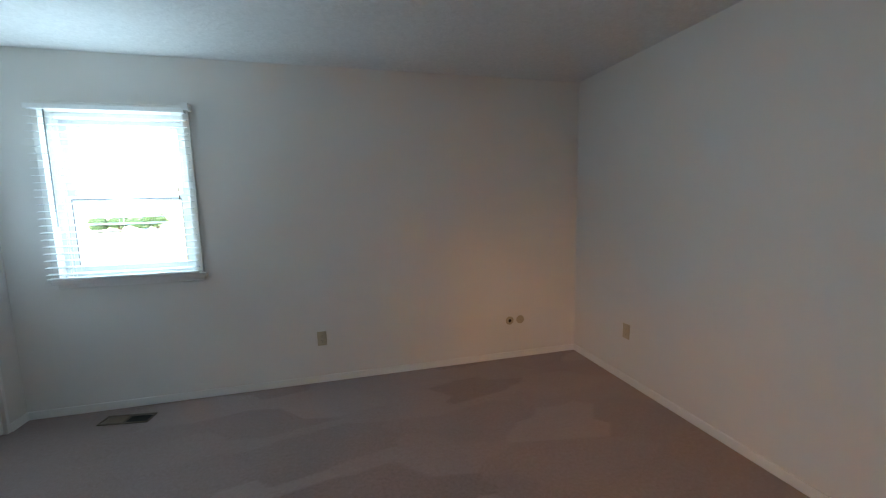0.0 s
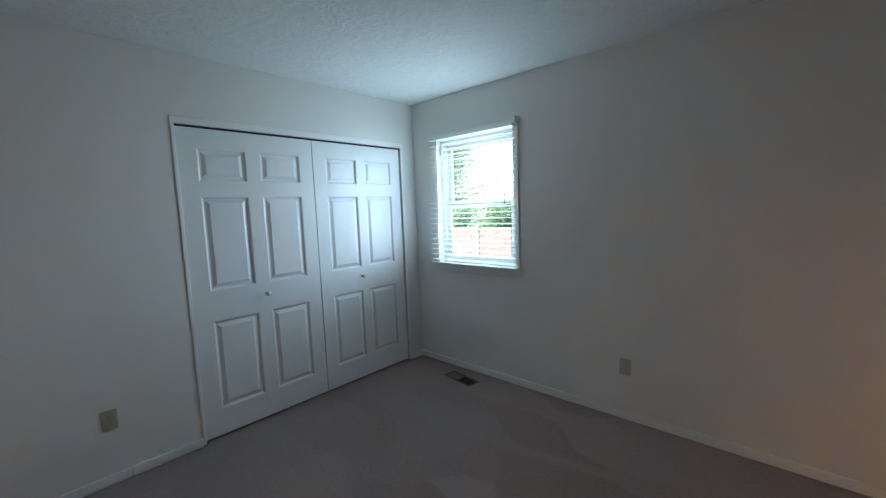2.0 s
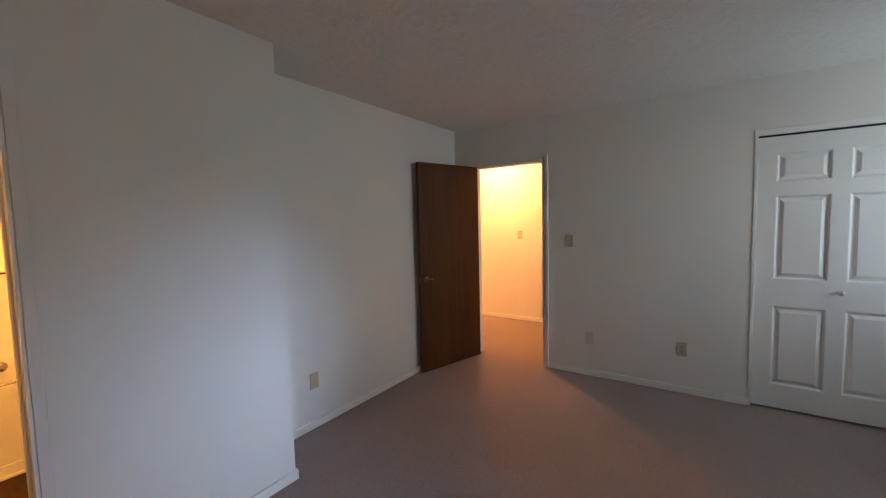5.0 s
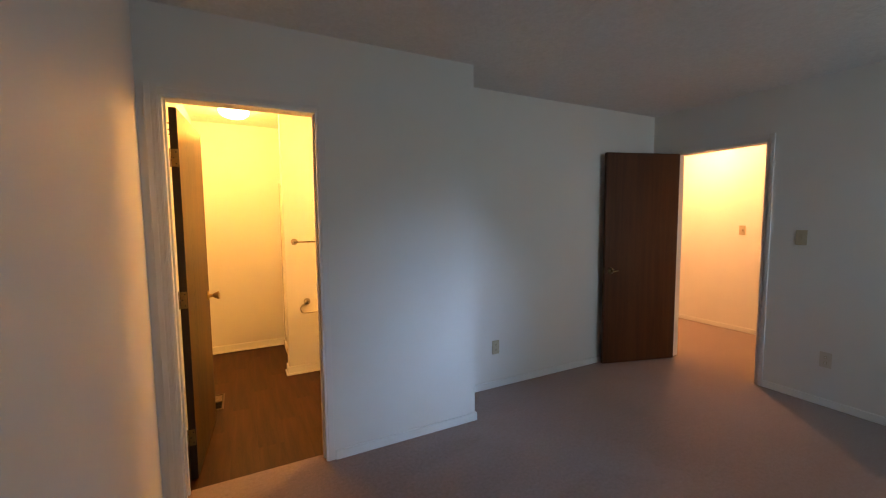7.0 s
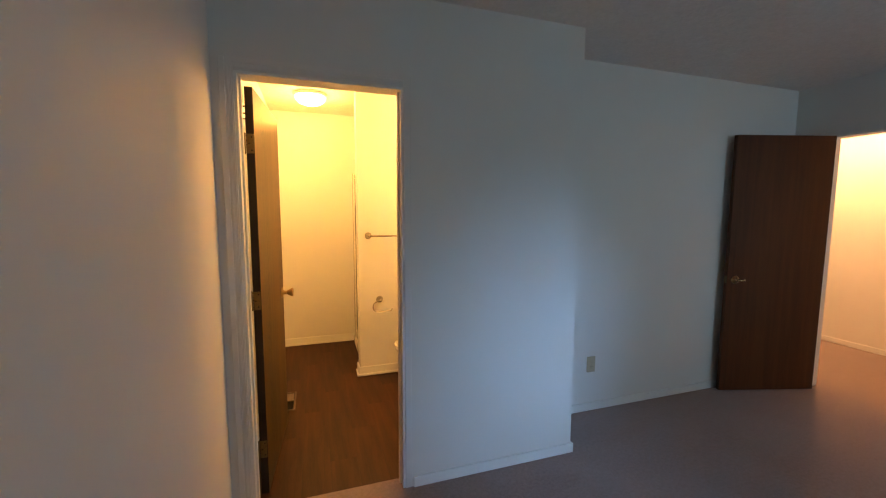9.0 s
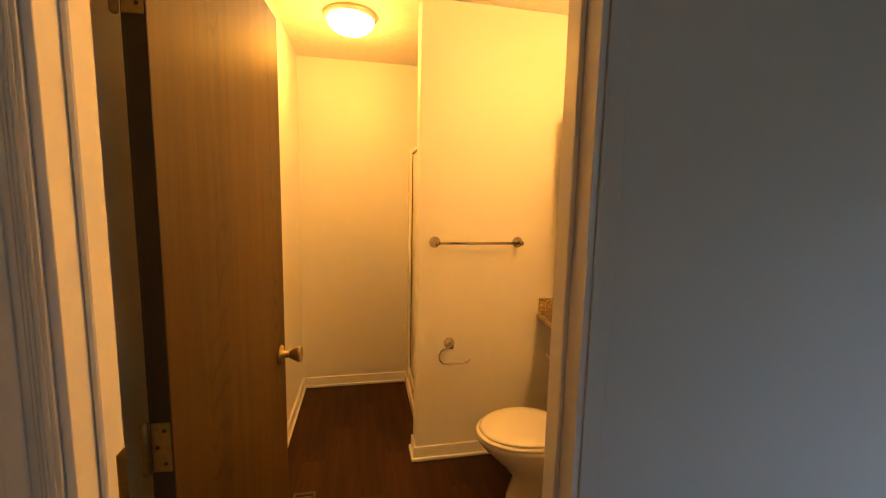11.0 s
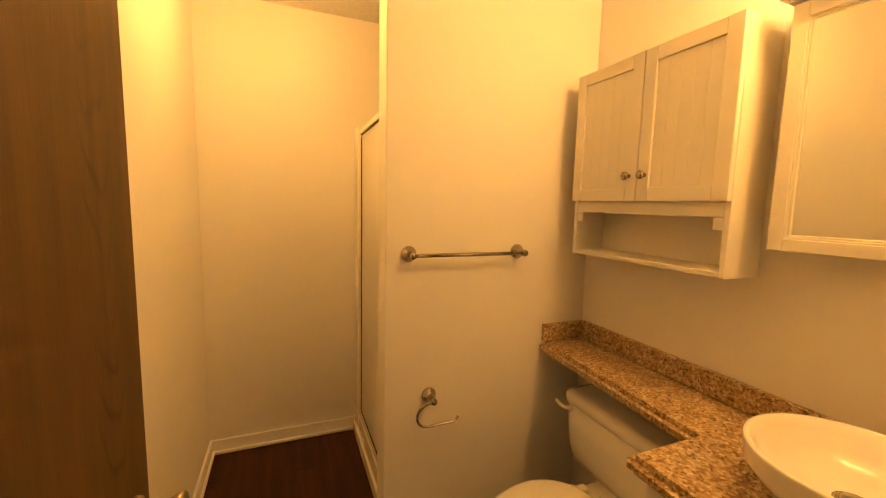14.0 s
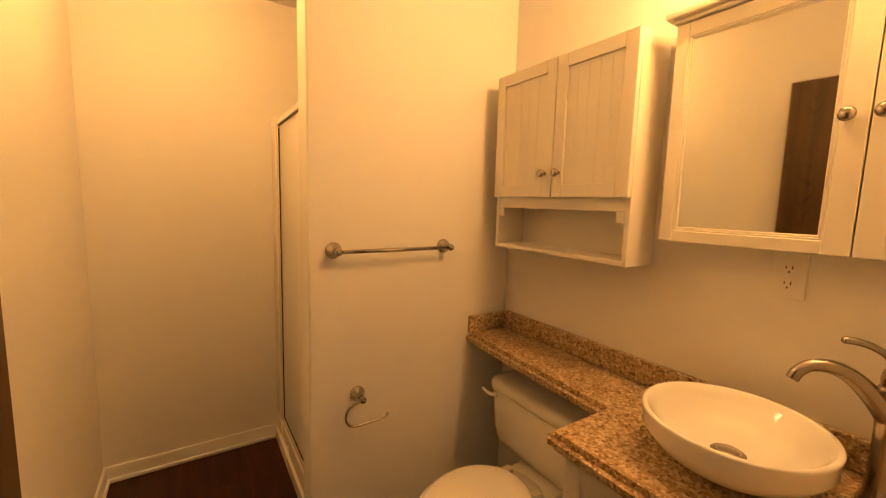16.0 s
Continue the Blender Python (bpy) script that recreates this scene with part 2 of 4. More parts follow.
def leaf_material():
    m, n, l, p = nodes_of("leaves")
    info = n.new("ShaderNodeNewGeometry")
    r = ramp(n, [(0.0, (0.11, 0.19, 0.08)), (0.6, (0.16, 0.26, 0.12)), (1.0, (0.22, 0.32, 0.16))])
    l.new(info.outputs["Random Per Island"], r.inputs["Fac"]), l.new(r.outputs["Color"], p.inputs["Base Color"])
    p.inputs["Roughness"].default_value = 0.6
    thin, mix = n.new("ShaderNodeBsdfTranslucent"), n.new("ShaderNodeMixShader")
    mix.inputs["Fac"].default_value = 0.5
    l.new(r.outputs["Color"], thin.inputs["Color"]), l.new(p.outputs["BSDF"], mix.inputs[1]), l.new(thin.outputs["BSDF"], mix.inputs[2])
    l.new(mix.outputs["Shader"], n["Material Output"].inputs["Surface"])
    return m


PAINT = wall_material("wall_paint", (0.80, 0.785, 0.75))
CEILING = ceiling_material()
CARPET = carpet_material()
TRIM = plain("white_trim_paint", (0.86, 0.855, 0.83), 0.42, vary=0.02, fine=60, relief=0.03)
DOORWHITE = plain("moulded_white_door", (0.80, 0.80, 0.79), 0.45, vary=0.02, fine=180, relief=0.06, depth=0.0006, stretch=(1, 1, 0.12))
BROWNDOOR = wood_material("brown_stained_door", (0.026, 0.0110, 0.0022), (0.104, 0.051, 0.0090), 0.46, coat=0.06, arches=0.17, gloss=0.35)
REDDOOR = wood_material("dark_red_brown_stained_door", (0.060, 0.0180, 0.0040), (0.106, 0.035, 0.0072), 0.52, coat=0.0, gloss=0.25)
VINYL = wood_material("dark_vinyl_plank", (0.012, 0.0038, 0.0015), (0.070, 0.023, 0.0085), 0.46, "y", 0.0, 0.015, gloss=0.22)
GRANITE = granite_material()
PORCELAIN = plain("white_porcelain", (0.83, 0.81, 0.76), 0.05, vary=0.015, rvary=0.02, coat=0.5)
SEATPLASTIC = plain("white_seat_plastic", (0.80, 0.77, 0.70), 0.20, vary=0.02)
SATIN = plain("satin_metal", (0.60, 0.58, 0.54), 0.34, 1.0, vary=0.05)
NICKEL = plain("brushed_nickel", (0.42, 0.38, 0.325), 0.25, 1.0, vary=0.08, fine=300, relief=0.05, depth=0.0003)
BRASS = plain("worn_brass", (0.46, 0.33, 0.16), 0.30, 1.0, vary=0.2, fine=200)
EDGEWOOD = plain("stained_shaded_door_edge", (0.020, 0.009, 0.004), 0.6, vary=0.2, fine=90, stretch=(1, 1, 0.05))
HINGE = plain("aged_brass", (0.24, 0.18, 0.09), 0.42, 1.0, vary=0.25, fine=160)
ALMOND = plain("almond_plastic", (0.50, 0.44, 0.31), 0.40, vary=0.04)
OFFWHITE = plain("off_white_plastic", (0.66, 0.62, 0.54), 0.4, vary=0.02)
PLATETAN = plain("tan_plate_plastic", (0.78, 0.76, 0.715), 0.45, vary=0.03)
WHITEPLASTIC = plain("white_plastic", (0.78, 0.77, 0.73), 0.38, vary=0.02)
SLATWHITE = plain("white_blind_slat", (0.82, 0.83, 0.82), 0.40, vary=0.02)
VINYLWHITE = plain("white_window_vinyl", (0.80, 0.81, 0.81), 0.38, vary=0.02)
CABWHITE = plain("white_cabinet_paint", (0.78, 0.755, 0.69), 0.40, vary=0.02, fine=90, relief=0.03)
DARK = plain("dark_void", (0.02, 0.018, 0.016), 0.8)
GASKET = plain("dark_gasket", (0.025, 0.022, 0.02), 0.5)
REGISTER = plain("brown_register_enamel", (0.12, 0.085, 0.06), 0.6, vary=0.1)
LIT_LOUVER = plain("lit_louver_enamel", (0.20, 0.15, 0.11), 0.6, vary=0.1)
CORD = plain("blind_cord", (0.86, 0.86, 0.85), 0.8)
WAND = plain("grey_wand", (0.27, 0.29, 0.29), 0.3)
ACRYLIC = plain("shower_acrylic", (0.80, 0.76, 0.68), 0.25, vary=0.02)
GLASS = glass_material("window_glass", (0.97, 0.99, 0.99))
# pale milky body gives the glass the brightness of lit walls
SHOWERGLASS = glass_material("shower_glass", (0.86, 0.84, 0.79), 0.42)
SHOWERGLASS.node_tree.nodes["Principled BSDF"].inputs["Transmission Weight"].default_value = 0.4
MIRROR = plain("mirror_silver", (0.72, 0.73, 0.70), 0.03, 1.0, vary=0.005, rvary=0.01)
BULB = glow_material("lit_bulb", (1.0, 0.72, 0.36), 5.0)
DOME = glow_material("lit_glass_dome", (1.0, 0.70, 0.33), 2.8)
LEAVES = leaf_material()
BARK = plain("bark", (0.13, 0.095, 0.07), 0.9, vary=0.3, fine=40, relief=0.6, depth=0.02, stretch=(1, 1, 0.3))
FENCEWOOD = plain("red_brown_fence_board", (0.110, 0.070, 0.067), 0.8, vary=0.25, fine=60, relief=0.2, stretch=(1, 1, 0.1))
POSTWOOD = plain("pale_fence_post", (0.50, 0.42, 0.34), 0.8, vary=0.15, fine=60, relief=0.2, stretch=(1, 1, 0.1))
LAWN = plain("dry_lawn", (0.30, 0.29, 0.16), 0.95, vary=0.3, fine=40, relief=0.6, depth=0.03)
SIDING = plain("exterior_siding", (0.55, 0.53, 0.49), 0.7)

# ---- building helpers ----
MATS = {}


def thing(name, m=None, label="", category="", group="", kind=""):
    ob = new(name)
    ob.empty_display_size = 0.1
    MATS[ob] = m or Matrix()
    ob.matrix_world = MATS[ob]
    return tagged(ob, label, category, group, kind)


def part(name, bm, material, parent=None, label="", world=True, smooth=False):
    """Links a bmesh as one mesh object; under a parent it is taken from world places to the parent's own."""
    if parent is not None and world:
        bm.transform(MATS[parent].inverted())
    me = bpy.data.meshes.new(name)
    for f in bm.faces:
        f.smooth = smooth
    bmesh.ops.recalc_face_normals(bm, faces=bm.faces)
    bm.to_mesh(me)
    bm.free()
    me.materials.append(material)
    ob = new(name, me)
    if parent is not None:
        ob.parent = parent
    MATS[ob] = MATS[parent] if parent is not None else Matrix()
    return tagged(ob, label)


def box(x0, x1, y0, y1, z0, z1, bevel=0.0, bm=None, seg=1):
    own = bmesh.new()
    bmesh.ops.create_cube(own, size=1)
    for v in own.verts:
        v.co = ((x0 + x1) / 2 + v.co.x * abs(x1 - x0), (y0 + y1) / 2 + v.co.y * abs(y1 - y0), (z0 + z1) / 2 + v.co.z * abs(z1 - z0))
    if bevel:
        bmesh.ops.bevel(own, geom=own.edges[:], offset=bevel, segments=seg, affect="EDGES", profile=0.6)
    if bm is None:
        return own
    join(bm, own)
    return bm


def join(bm, other):
    me = bpy.data.meshes.new("tmp")
    other.to_mesh(me)
    other.free()
    bm.from_mesh(me)
    bpy.data.meshes.remove(me)
    return bm


def lathe(profile, seg=24, m=None, bm=None):
    """A turned body from (radius, height) pairs about z, placed by m."""
    own = bmesh.new()
    rings = []
    for r, z in profile:
        rings.append([own.verts.new((r * math.cos(a), r * math.sin(a), z)) for a in [2 * math.pi * i / seg for i in range(seg)]])
    for a, b in zip(rings, rings[1:]):
        for i in range(seg):
            own.faces.new((a[i], a[(i + 1) % seg], b[(i + 1) % seg], b[i]))
    own.faces.new(rings[0][::-1])
    own.faces.new(rings[-1])
    bmesh.ops.remove_doubles(own, verts=own.verts, dist=1e-6)
    if m is not None:
        own.transform(m)
    if bm is None:
        return own
    return join(bm, own)


def tube(points, radii, seg=12, bm=None):
    """A round bar along points."""
    own = bmesh.new()
    pts = [Vector(p) for p in points]
    if not isinstance(radii, (list, tuple)):
        radii = [radii] * len(pts)
    side = None
    rings = []
    for i, p in enumerate(pts):
        d = (pts[min(i + 1, len(pts) - 1)] - pts[max(i - 1, 0)]).normalized()
        if side is None:
            side = d.orthogonal().normalized()
        side = (side - d * side.dot(d)).normalized()
        up = d.cross(side)
        rings.append([own.verts.new(p + radii[i] * (math.cos(a) * side + math.sin(a) * up)) for a in [2 * math.pi * k / seg for k in range(seg)]])
    for a, b in zip(rings, rings[1:]):
        for k in range(seg):
            own.faces.new((a[k], a[(k + 1) % seg], b[(k + 1) % seg], b[k]))
    own.faces.new(rings[0][::-1]), own.faces.new(rings[-1])
    if bm is None:
        return own
    return join(bm, own)


def curve_points(ctrl, n=8):
    """Points on a smooth line through ctrl."""
    c = [Vector(p) for p in ctrl]
    c = [2 * c[0] - c[1]] + c + [2 * c[-1] - c[-2]]
    out = []
    for i in range(1, len(c) - 2):
        p0, p1, p2, p3 = c[i - 1 : i + 3]
        for k in range(n):
            t = k / n
            out.append(0.5 * (2 * p1 + (p2 - p0) * t + (2 * p0 - 5 * p1 + 4 * p2 - p3) * t * t + (3 * p1 - p0 - 3 * p2 + p3) * t**3))
    return out + [c[-2]]


def prism(outline, z0, z1, bevel=0.0, seg=2):
    """An upright slab over a plan outline."""
    bm = bmesh.new()
    face = bm.faces.new([bm.verts.new((x, y, z0)) for x, y in outline])
    got = bmesh.ops.extrude_face_region(bm, geom=[face])
    for v in got["geom"]:
        if isinstance(v, bmesh.types.BMVert):
            v.co.z = z1
    bmesh.ops.recalc_face_normals(bm, faces=bm.faces)
    if bevel:
        bmesh.ops.bevel(bm, geom=[e for e in bm.edges if abs(e.verts[0].co.z - e.verts[1].co.z) < 1e-6], offset=bevel, segments=seg, affect="EDGES")
    return bm


def loft(rings, close=True):
    """A body through rings of equal count."""
    bm = bmesh.new()
    rows = [[bm.verts.new(p) for p in r] for r in rings]
    k = len(rows[0])
    for a, b in zip(rows, rows[1:]):
        for i in range(k):
            bm.faces.new((a[i], a[(i + 1) % k], b[(i + 1) % k], b[i]))
    if close:
        bm.faces.new(rows[0][::-1]), bm.faces.new(rows[-1])
    return bm


def structure(name, bm, material, label, category):
    ob = part(name, bm, material)
    return tagged(ob, label, category, kind="structure")

# ---- setting: bedroom, hall, bathroom shell ----
E_X, S_Y, BUMP_X, BUMP_Y, H = 4.232, -4.578, 2.41, -4.197, 2.44
BATH_W, BATH_S, PART_Y, PART_X, HALL_W = 2.575, -6.685, -5.690, 3.490, -1.60
BATH_N = BUMP_Y - 0.102
HD0, HD1, HDZ = -4.342, -3.580, 2.030        # hall door opening
CL0, CL1, CLZ = -1.957, -0.172, 2.030        # closet opening
BD0, BD1, BDZ = 3.424, 4.146, 2.028          # bathroom door opening
WX0, WX1, WZ0, WZ1 = 0.300, 1.115, 0.955, 2.065

bm = box(-0.12, WX0, 0, 0.15, 0, H)
box(WX1, E_X + 0.12, 0, 0.15, 0, H, bm=bm), box(WX0, WX1, 0, 0.15, 0, WZ0, bm=bm), box(WX0, WX1, 0, 0.15, WZ1, H, bm=bm)
structure("wall_north", bm, PAINT, "off-white painted plaster wall with the window", "wall")
bm = box(-0.12, 0, CL1, 0, 0, H)
box(-0.12, 0, CL0, CL1, CLZ, H, bm=bm), box(-0.12, 0, HD1, CL0, 0, H, bm=bm)
box(-0.12, 0, HD0, HD1, HDZ, H, bm=bm), box(-0.12, 0, S_Y, HD0, 0, H, bm=bm)
structure("wall_west", bm, PAINT, "off-white painted wall with closet and hall door openings", "wall")
structure("wall_east", box(E_X, E_X + 0.12, BATH_S - 0.12, 0, 0, H), PAINT, "off-white painted plain long wall", "wall")
structure("wall_south", box(-0.12, BUMP_X, S_Y - 0.12, S_Y, 0, H), PAINT, "off-white painted wall behind the brown door", "wall")
bm = box(BUMP_X, BD0, BATH_N, BUMP_Y, 0, H)
box(BD1, E_X, BATH_N, BUMP_Y, 0, H, bm=bm), box(BD0, BD1, BATH_N, BUMP_Y, BDZ, H, bm=bm)
structure("wall_bath_front", bm, PAINT, "off-white painted wall with the bathroom doorway", "wall")
structure("wall_bath_west", box(BUMP_X, BATH_W, BATH_S - 0.12, BATH_N, 0, H), PAINT, "off-white painted wall behind toilet and vanity", "wall")
structure("wall_bath_south", box(BATH_W, E_X, BATH_S - 0.12, BATH_S, 0, H), PAINT, "off-white painted end wall of the bathroom", "wall")
structure("wall_bath_partition", box(BATH_W, PART_X, PART_Y - 0.12, PART_Y, 0, H, 0.004), PAINT, "off-white painted stub wall beside the shower", "wall")
structure("wall_hall_west", box(HALL_W - 0.12, HALL_W, -6.4, -2.2, 0, H), PAINT, "off-white painted hallway wall", "wall")
structure("wall_hall_south", box(HALL_W, -0.12, -6.4, -6.28, 0, H), PAINT, "off-white painted wall closing the hallway", "wall")
structure("wall_hall_east", box(-0.12, 0.0, -6.28, S_Y - 0.12, 0, H), PAINT, "off-white painted inner hallway wall", "wall")
structure("wall_hall_north", box(HALL_W, -0.12, -2.32, -2.2, 0, H), PAINT, "off-white painted wall between hallway and closet", "wall")
structure("wall_closet_back", box(-0.82, -0.70, -2.2, 0.15, 0, H), PAINT, "off-white painted back wall of the closet", "wall")
structure("wall_closet_north", box(-0.70, -0.12, 0.0, 0.15, 0, H), PAINT, "off-white painted side wall of the closet", "wall")

bm = box(HALL_W - 0.12, E_X + 0.12, -6.9, 0.15, H, H + 0.12)
structure("ceiling", bm, CEILING, "white ceiling with brushed stipple texture", "ceiling")
# unseen slab, added only to keep direct sun out of the rooms
structure("roof", box(HALL_W - 0.6, E_X + 0.6, -7.4, 0.55, H + 0.14, H + 0.34), SIDING, "plain flat unseen slab added over the rooms to block the sun", "roof")
bm = prism([(HALL_W, -6.28), (-0.12, -6.28), (-0.12, S_Y), (BUMP_X, S_Y), (BUMP_X, BUMP_Y), (BD0, BUMP_Y), (BD0, BUMP_Y - 0.085), (BD1, BUMP_Y - 0.085), (BD1, BUMP_Y),
            (E_X, BUMP_Y), (E_X, 0), (-0.70, 0), (-0.70, -2.2), (-0.12, -2.32), (HALL_W, -2.32)], -0.03, 0.0)
structure("floor", bm, CARPET, "taupe cut-pile carpet with vacuum marks", "carpet")
structure("subfloor", box(HALL_W - 0.12, E_X + 0.12, -6.8, 0.15, -0.2, -0.031), SIDING, "plain floor slab under the rooms", "floor")

# baseboards: a board with a rounded top edge
BASE_H, BASE_T = 0.058, 0.013


def baseboard(x0, x1, y0, y1, high=BASE_H, shoe=None):
    bm = box(x0, x1, y0, y1, 0.001, high, 0.004, seg=2)
    ob = structure("baseboard", bm, TRIM, "white painted low wooden baseboard", "baseboard")
    if shoe:
        part("shoe_moulding", box(*shoe, 0.001, 0.021, 0.006, seg=2), TRIM, ob)


T = BASE_T
baseboard(0, E_X, -T, 0), baseboard(E_X - T, E_X, BUMP_Y, -T)
baseboard(0, T, HD1 + 0.055, -2.345), baseboard(0, T, -2.338, CL0 - 0.02), baseboard(0, T, CL1 + 0.02, -T)
baseboard(T, BUMP_X, S_Y, S_Y + T), baseboard(BUMP_X - T, BUMP_X, S_Y + T, BUMP_Y + T), baseboard(BUMP_X, BD0 - 0.042, BUMP_Y, BUMP_Y + T)
baseboard(HALL_W, HALL_W + T, -6.28, -2.33), baseboard(-0.12 - T, -0.12, HD1 + 0.055, -2.33)
BH, ST = 0.080, 0.013
baseboard(PART_X, PART_X + T, PART_Y - 0.12, PART_Y, BH, (PART_X + T, PART_X + T + ST, PART_Y - 0.12, PART_Y + T + ST))
baseboard(BATH_W, PART_X + T, PART_Y, PART_Y + T, BH, (BATH_W, PART_X + T + ST, PART_Y + T, PART_Y + T + ST))
baseboard(3.425, E_X, BATH_S, BATH_S + T, BH, (3.425, E_X - T, BATH_S + T, BATH_S + T + ST))
baseboard(E_X - T, E_X, BATH_S + T, BATH_N, BH, (E_X - T - ST, E_X - T, BATH_S + T, BATH_N))

# door frames: jamb lining, stops and stepped casing


def casing(name, horizontal, a0, a1, fixed, out, z1, parent, width, thick=0.016, plain_side=False):
    """A stepped casing round an opening from a0 to a1 on the plane fixed, proud towards out."""
    def slab(u0, u1, d0, d1, z0, zt, bm=None):
        d0, d1 = fixed + out * d0, fixed + out * d1
        args = (u0, u1, min(d0, d1), max(d0, d1)) if horizontal else (min(d0, d1), max(d0, d1), u0, u1)
        return box(*args, z0, zt, 0.003, bm=bm, seg=2)
    w0, w1 = width if isinstance(width, tuple) else (width, width)
    for u0, u1, edge in ((a0 - w0, a0, 1), (a1, a1 + w1, -1)):
        bm = slab(u0, u1, 0, thick * (0.4 if plain_side and edge > 0 else 0.6), 0.001, z1 + 0.05)
        if plain_side and edge > 0:
            part(name, bm, PAINT, parent)
            continue
        o0, o1 = (u0, u0 + (u1 - u0) * 0.45) if edge > 0 else (u1 - (u1 - u0) * 0.45, u1)
        slab(o0, o1, thick * 0.5, thick, 0.001, z1 + 0.05, bm)
        for near, far in ((0.10, 0.22), (0.30, 0.38)):
            b0, b1 = (u1 - (u1 - u0) * far, u1 - (u1 - u0) * near) if edge > 0 else (u0 + (u1 - u0) * near, u0 + (u1 - u0) * far)
            slab(b0, b1, thick * 0.5, thick * 0.75, 0.001, z1 + 0.014, bm)
        part(name, bm, PAINT, parent)
    bm = slab(a0, a1, 0, thick * 0.6, z1, z1 + 0.05)
    slab(a0 - 0.004, a1 + 0.004, thick * 0.5, thick, z1 + 0.028, z1 + 0.05, bm)
    slab(a0 + 0.002, a1 - 0.002, thick * 0.5, thick * 0.8, z1 + 0.006, z1 + 0.012, bm)
    part(name, bm, PAINT, parent)


frame_hall = thing("door_frame_1", pose(0, (HD0 + HD1) / 2, 0), "white painted frame and casing of the hallway doorway", "door frame", kind="structure")
casing("casing", False, HD0, HD1, 0.0, 1, HDZ, frame_hall, 0.050)
casing("casing", False, HD0, HD1, -0.12, -1, HDZ, frame_hall, 0.050)
for y0, y1 in ((HD0, HD0 + 0.012), (HD1 - 0.012, HD1)):
    part("jamb", box(-0.12, 0, y0, y1, 0.001, HDZ, 0.001), TRIM, frame_hall)
part("head_jamb", box(-0.12, 0, HD0 + 0.012, HD1 - 0.012, HDZ - 0.012, HDZ), TRIM, frame_hall)
part("door_stop", box(-0.075, -0.043, HD1 - 0.022, HD1 - 0.0125, 0.001, HDZ - 0.013, 0.002), TRIM, frame_hall)
part("strike_plate", box(-0.040, -0.010, HD1 - 0.0145, HD1 - 0.0122, 0.88, 0.95), BRASS, frame_hall, "brass strike plate")
frame_bath = thing("door_frame_2", pose((BD0 + BD1) / 2, BUMP_Y, 0), "white painted frame and stepped casing of the bathroom doorway", "door frame", kind="structure")
casing("casing", True, BD0, BD1, BUMP_Y, 1, BDZ, frame_bath, (0.036, 0.056), 0.010, True)
casing("casing", True, BD0, BD1, BATH_N, -1, BDZ, frame_bath, 0.050, 0.010)
for x0, x1 in ((BD0, BD0 + 0.012), (BD1 - 0.012, BD1)):
    part("jamb", box(x0, x1, BATH_N, BUMP_Y, 0.001, BDZ, 0.001), TRIM, frame_bath)
part("head_jamb", box(BD0 + 0.012, BD1 - 0.012, BATH_N, BUMP_Y, BDZ - 0.012, BDZ), TRIM, frame_bath)
part("door_stop", box(BD0 + 0.0125, BD0 + 0.022, BATH_N + 0.038, BATH_N + 0.062, 0.001, BDZ - 0.013, 0.002), TRIM, frame_bath)
part("door_stop", box(BD1 - 0.022, BD1 - 0.0125, BATH_N + 0.038, BATH_N + 0.062, 0.001, BDZ - 0.013, 0.002), TRIM, frame_bath)
for z in (0.25, 1.01, 1.755):
    part("hinge_leaf", box(BD1 - 0.0145, BD1 - 0.0122, BATH_N + 0.002, BATH_N + 0.033, z - 0.045, z + 0.045, 0.0008), HINGE, frame_bath, "worn brass hinge leaf")

# closet trim
trim = thing("closet_frame", pose(0, (CL0 + CL1) / 2, 0), "narrow white painted trim round the closet doors", "door frame", kind="structure")
part("head_trim", box(0, 0.005, CL0 - 0.022, CL1 + 0.022, CLZ, CLZ + 0.042, 0.002), TRIM, trim)
for y0, y1 in ((CL0 - 0.020, CL0), (CL1, CL1 + 0.020)):
    part("side_trim", box(0, 0.005, y0, y1, 0.001, CLZ, 0.002), TRIM, trim)
# track coloured near black to give the door gap its shade
part("track", box(-0.044, -0.0135, CL0, CL1, CLZ - 0.0135, CLZ - 0.001), DARK, trim, "door track, black for the shade in the gap")

# ---- doors ----


def knob_set(parent, m, material, lever=False):
    """A rose with a knob, or a short lever towards local -x, along local +z of m."""
    k = part("door_handle", lathe([(0.0, 0), (0.032, 0), (0.031, 0.006), (0.014, 0.010), (0.011, 0.026), (0.012, 0.032)], 24, m), material, parent, world=False, smooth=True)
    if lever:
        pts = curve_points([(0, 0, 0.026), (0, 0, 0.044), (-0.014, 0, 0.050), (-0.040, -0.003, 0.048)], 5)
        part("lever", tube([m @ p for p in pts], 0.0085, 10), material, k, world=False, smooth=True)
    else:
        part("knob", lathe([(0.011, 0.030), (0.015, 0.036), (0.020, 0.046), (0.0265, 0.060), (0.0275, 0.066), (0.025, 0.069), (0.012, 0.0675), (0.0, 0.067)], 24, m), material, k, world=False, smooth=True)


